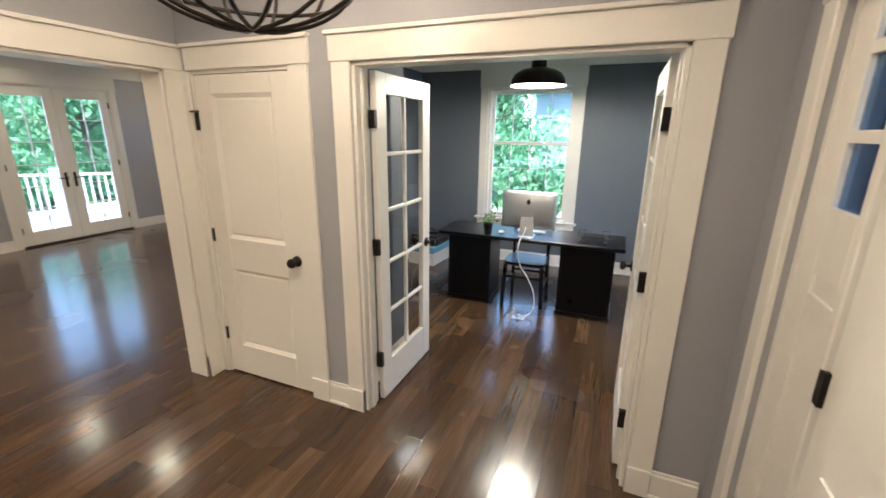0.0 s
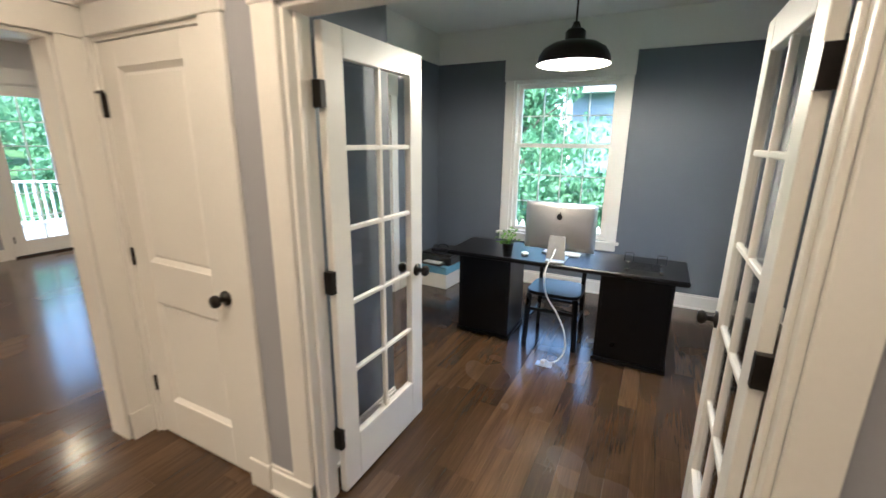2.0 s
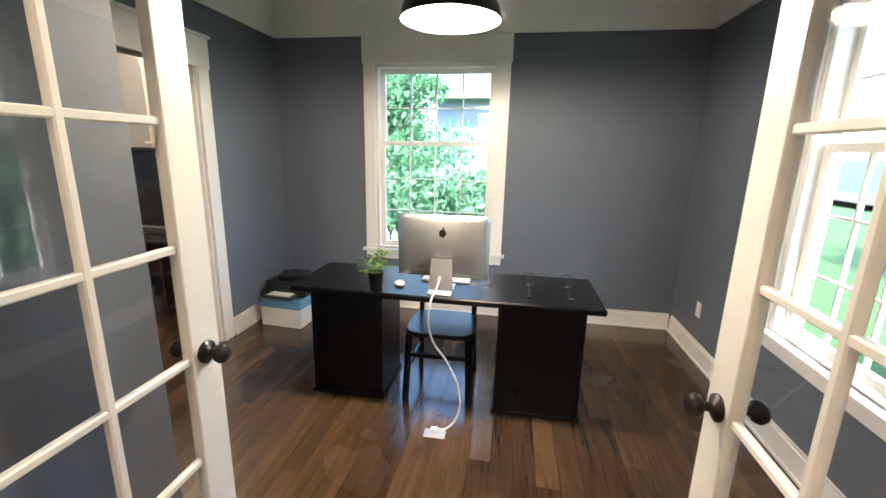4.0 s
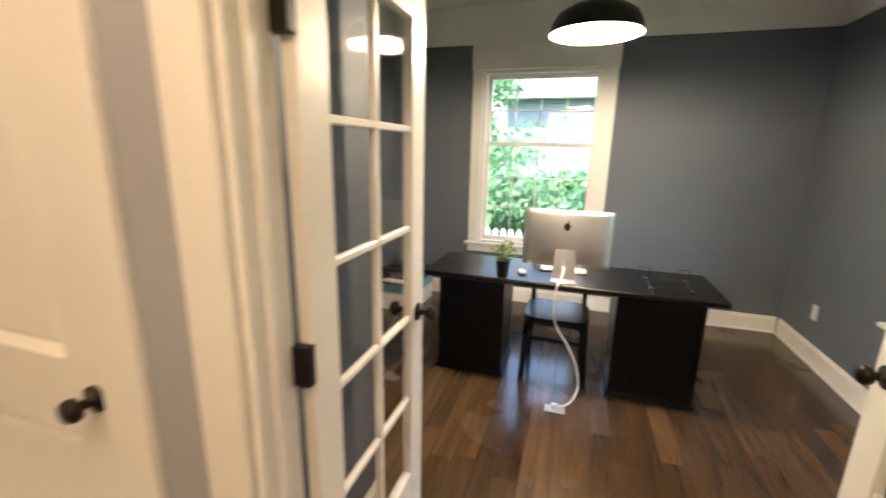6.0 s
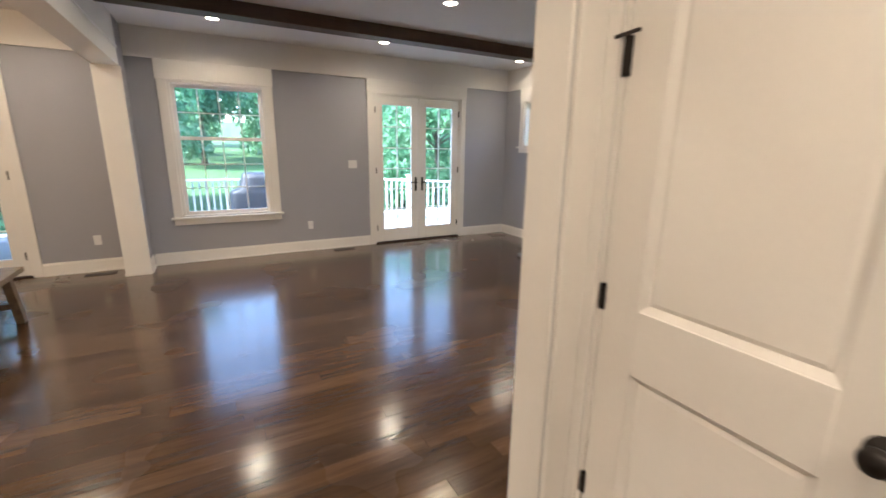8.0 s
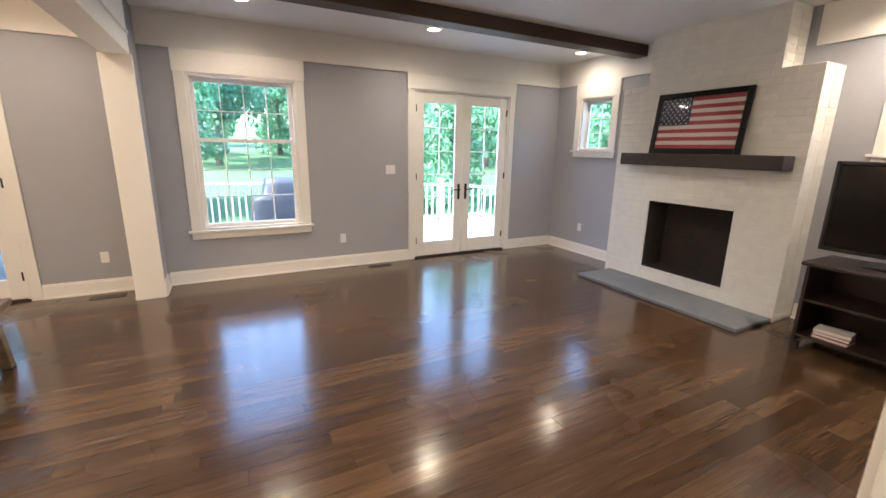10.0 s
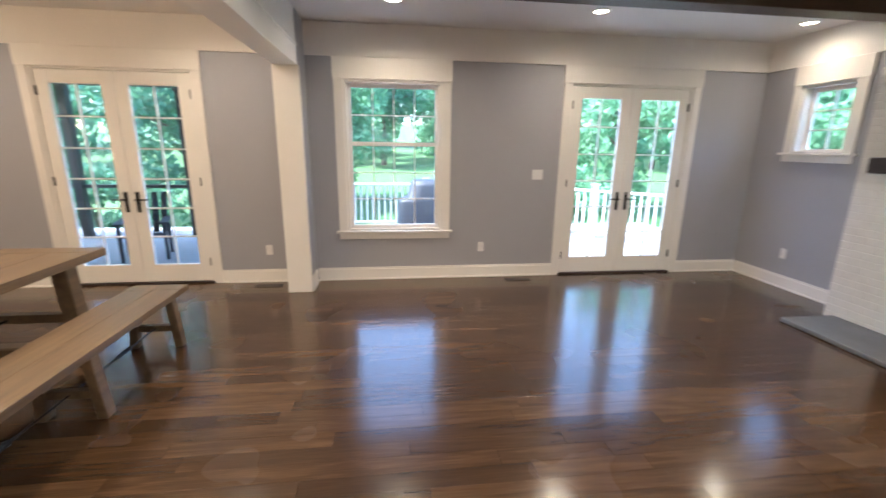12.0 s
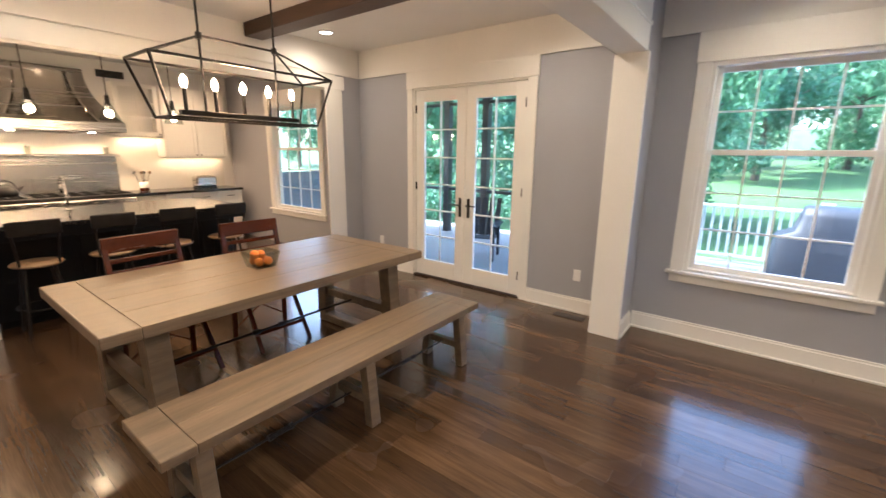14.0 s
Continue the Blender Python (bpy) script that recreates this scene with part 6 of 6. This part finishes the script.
# trees and shrubs
def crown_mesh(name, seed, R, Hc, n, mat, leaf, clumps=16):
    r = random.Random(seed)
    cl = []
    for _ in range(clumps):
        a, u = r.uniform(0, 6.28), r.random() ** 0.6
        z = r.uniform(-0.5, 0.5)
        k = math.sqrt(max(0.05, 1 - (2 * z) ** 2))
        cl.append((Vector((R * u * k * math.cos(a), R * u * k * math.sin(a), Hc * z)), r.uniform(0.25, 0.48) * R))
    vs, fs = [], []
    for _ in range(n):
        c, cr = r.choice(cl)
        d = Vector((r.gauss(0, 1), r.gauss(0, 1), r.gauss(0, 0.7))).normalized()
        p = c + d * cr * (r.random() ** 0.35)
        s = leaf * r.uniform(0.6, 1.5)
        q = Euler((r.uniform(0, 6.28), r.uniform(0, 6.28), r.uniform(0, 6.28))).to_matrix()
        k = len(vs)
        for v in ((-1, 0, 0), (0, -0.55, 0.15), (1, 0, 0), (0, 0.55, 0.15)):
            vs.append(p + q @ (Vector(v) * s))
        fs.append((k, k + 1, k + 2, k + 3))
    me = bpy.data.meshes.new(name)
    me.from_pydata([tuple(v) for v in vs], [], fs)
    me.materials.append(mat)
    return me


def tree(m, seed, height, R, mat, label, n=7500, leaf=0.095, trunk_h=0.40):
    g = thing("tree", m, label, "tree", "garden trees")
    r = random.Random(seed)
    bm = bmesh.new()
    rod(bm, (0, 0, -0.3), (0.1, 0.05, height * trunk_h), 0.028 * height, 0.018 * height)
    rod(bm, (0.1, 0.05, height * trunk_h), (0, 0, height * 0.85), 0.018 * height, 0.005 * height)
    part("trunk", bm, BARK, g)
    for k in range(7):
        a = 6.28 * k / 7 + r.uniform(-0.3, 0.3)
        z = height * r.uniform(0.32, 0.62)
        bm = bmesh.new()
        rod(bm, (0.08, 0.03, z), (R * 0.75 * math.cos(a), R * 0.75 * math.sin(a), z + R * r.uniform(0.3, 0.7)), 0.009 * height, 0.002 * height, 7)
        part("limb", bm, BARK, g)
    c = new("crown", crown_mesh("crown", seed, R, height * 0.85, n, mat, leaf, 22))
    c.parent = g
    c.location = (0, 0, height * 0.55)
    return g


t1 = tree(pose(-17, -0.6, -0.3), 1, 5.0, 2.3, LEAF_A, "leafy green garden tree", trunk_h=0.25)
t2 = tree(pose(-16, -4.5, -0.3), 2, 5.4, 2.4, LEAF_B, "dark green garden tree", trunk_h=0.25)
t3 = tree(pose(-22, 7.5, 0.0), 3, 5.2, 2.5, LEAF_A, "bright green garden tree", leaf=0.105, trunk_h=0.25)
rt = random.Random(4)
spots = [(-15.0, -9.0), (-19.5, -1.6), (-16.2, 9.5), (-12.5, 12.5), (-8.5, 14.5), (-4.0, 17.0), (7.0, 17), (10.5, 9.5), (14, 4.0), (13.0, -2.0), (24, 8), (25, 15), (27, -4)]
for k in range(26):
    spots.append((-27 - 8 * (k % 3) - rt.uniform(0, 4), -34 + 3.0 * k + rt.uniform(-1, 1)))
for k in range(9):
    spots.append((-20 + 3.4 * k + rt.uniform(-1, 1), 24 + rt.uniform(0, 5) + (12 if 5 <= k <= 8 else 0)))
for k, (x, y) in enumerate(spots):
    copy_thing((t1, t2, t3)[k % 3], pose(x, y, ground_z(x + 3, y) - 0.15, 0, 0, rt.uniform(0, 360)) @ Matrix.Scale(1.5 if x < -26.5 else 1.0, 4))


def shrub(m, seed, R, mat, label):
    g = thing("shrub", m, label, "shrub", "garden shrubs")
    bm = bmesh.new()
    for k in range(5):
        a = 1.256 * k
        rod(bm, (0, 0, -0.2), (R * 0.5 * math.cos(a), R * 0.5 * math.sin(a), R), 0.03, 0.01, 6)
    part("stems", bm, BARK, g)
    c = new("crown", crown_mesh("crown", seed, R, 1.7 * R, 2600, mat, 0.075, 14))
    c.parent = g
    c.location = (0, 0, R * 0.9)
    return g


s1 = shrub(pose(-1.2, 9.3, GZ), 11, 1.0, LEAF_A, "loose light green shrub")
s2 = shrub(pose(0.9, 9.0, GZ), 12, 1.15, LEAF_B, "dense dark green shrub")
for src, x, y, rz in ((s1, -0.2, 10.2, 50), (s1, 2.6, 9.6, 140), (s2, -2.8, 9.6, 80), (s1, 5.0, 6.2, 20), (s2, 6.3, 3.2, 110), (s2, -12.6, -2.5, 30), (s1, -12.8, -0.6, 210), (s2, -12.9, -5.2, 90), (s1, -13.2, 6.6, 10), (s2, -5.9, 8.9, 50), (s2, -12.5, -8.0, 150), (s1, -4.4, 9.4, 190)):
    copy_thing(src, pose(x, y, ground_z(x + 3, y), 0, 0, rz))

# neighbour's house beyond the office window
g = thing("neighbour_house", pose(1.0, 22.0, GZ), "blue-grey clapboard house with white window trim", "house", kind="structure")
pbox("house_wall", (-4.4, 9, 0, 8, 0, 4.6), SIDING, g, 0)
for k in range(27):
    pbox("clapboard", (-4.41, 9.01, -0.022, -0.001, 0.3 + k * 0.16, 0.452 + k * 0.16), SIDING, g, 0.003)
pbox("corner_board", (-4.43, -4.27, -0.045, -0.022, 0.0, 4.55), PLASTIC_W, g, 0.003)
bm = bmesh.new()
prism(bm, [(-0.7, 4.62), (8.7, 4.62), (4, 8.0)], "x", -5.0, 9.6)
part("roof", bm, ROOF, g, "grey shingle roof")
pbox("eave", (-5.0, 9.6, -0.85, -0.7, 4.48, 4.68), PLASTIC_W, g, 0.01)
pbox("soffit", (-5.0, 9.6, -0.7, -0.023, 4.5, 4.56), PLASTIC_W, g, 0.004)
for x in (-1.3, 2.6, 6.2):
    wnd = pbox("window", (x - 1.05, x + 1.05, -0.07, -0.022, 2.75, 3.9), PLASTIC_W, g, 0.01, "white trimmed double window")
    for a in (-0.92, 0.07):
        pbox("pane", (x + a, x + a + 0.85, -0.076, -0.07, 2.9, 3.78), HOUSE_GLASS, wnd, 0)
pbox("foundation", (-4.42, 9.02, -0.03, -0.001, 0, 0.28), STONE, g, 0.003)
g = thing("picket_fence", pose(-3.4, 8.2, GZ), "white picket fence in the garden", "fence")
pbox("rail", (0, 6.0, 0.0, 0.04, 0.25, 0.32), PLASTIC_W, g)
pbox("rail", (0, 6.0, 0.0, 0.04, 0.85, 0.92), PLASTIC_W, g)
for k in range(50):
    bm = bmesh.new()
    x = k * 0.12
    prism(bm, [(x, 0.0), (x + 0.07, 0.0), (x + 0.07, 1.06), (x + 0.035, 1.12), (x, 1.06)], "y", -0.022, -0.002)
    part("picket", bm, PLASTIC_W, g)
bm = bmesh.new()
box(bm, 16.0, 21.0, -300, 300, GZ + 0.26, GZ + 0.30)
setting("road", bm, ROADM, "grey asphalt road beyond the lawn", "road")

# ---------------------------------------------------------------- floor strips
PW = 0.112
rf = random.Random(21)
LENS = (0.6, 0.85, 1.15, 1.5, 1.9)


def plank_mesh(l):
    bm = bmesh.new()
    box(bm, 0.0003, PW - 0.0003, 0.0004, l - 0.0004, -0.014, 0.0, 0.0008)
    return mesh_of("plank", bm, FLOOR)


PLK = {l: plank_mesh(l) for l in LENS}
vs, fs = [], []
made = 0
for c in range(int((1.95 - WX) / PW) + 1):
    x = WX - 0.01 + c * PW
    y = -6.52 - rf.random() * 0.9
    while y < 6.25:
        l = rf.choice(LENS)
        if -4.6 < x < 0.6 and 0.1 < y < 3.7 and made < 298:
            ob = new("plank", PLK[l])
            ob.parent = floor
            ob.location = (x, y, 0)
            made += 1
        else:
            me = PLK[l]
            k = len(vs)
            vs.extend((v.co.x + x, v.co.y + y, v.co.z) for v in me.vertices)
            fs.extend(tuple(k + i for i in p.vertices) for p in me.polygons)
        y += l
me = bpy.data.meshes.new("floor_strips")
me.from_pydata(vs, [], fs)
me.materials.append(FLOOR)
fo = new("floor_strips", me)
fo.parent = floor
tagged(fo, "dark walnut-stained oak strips", kind="stuff")
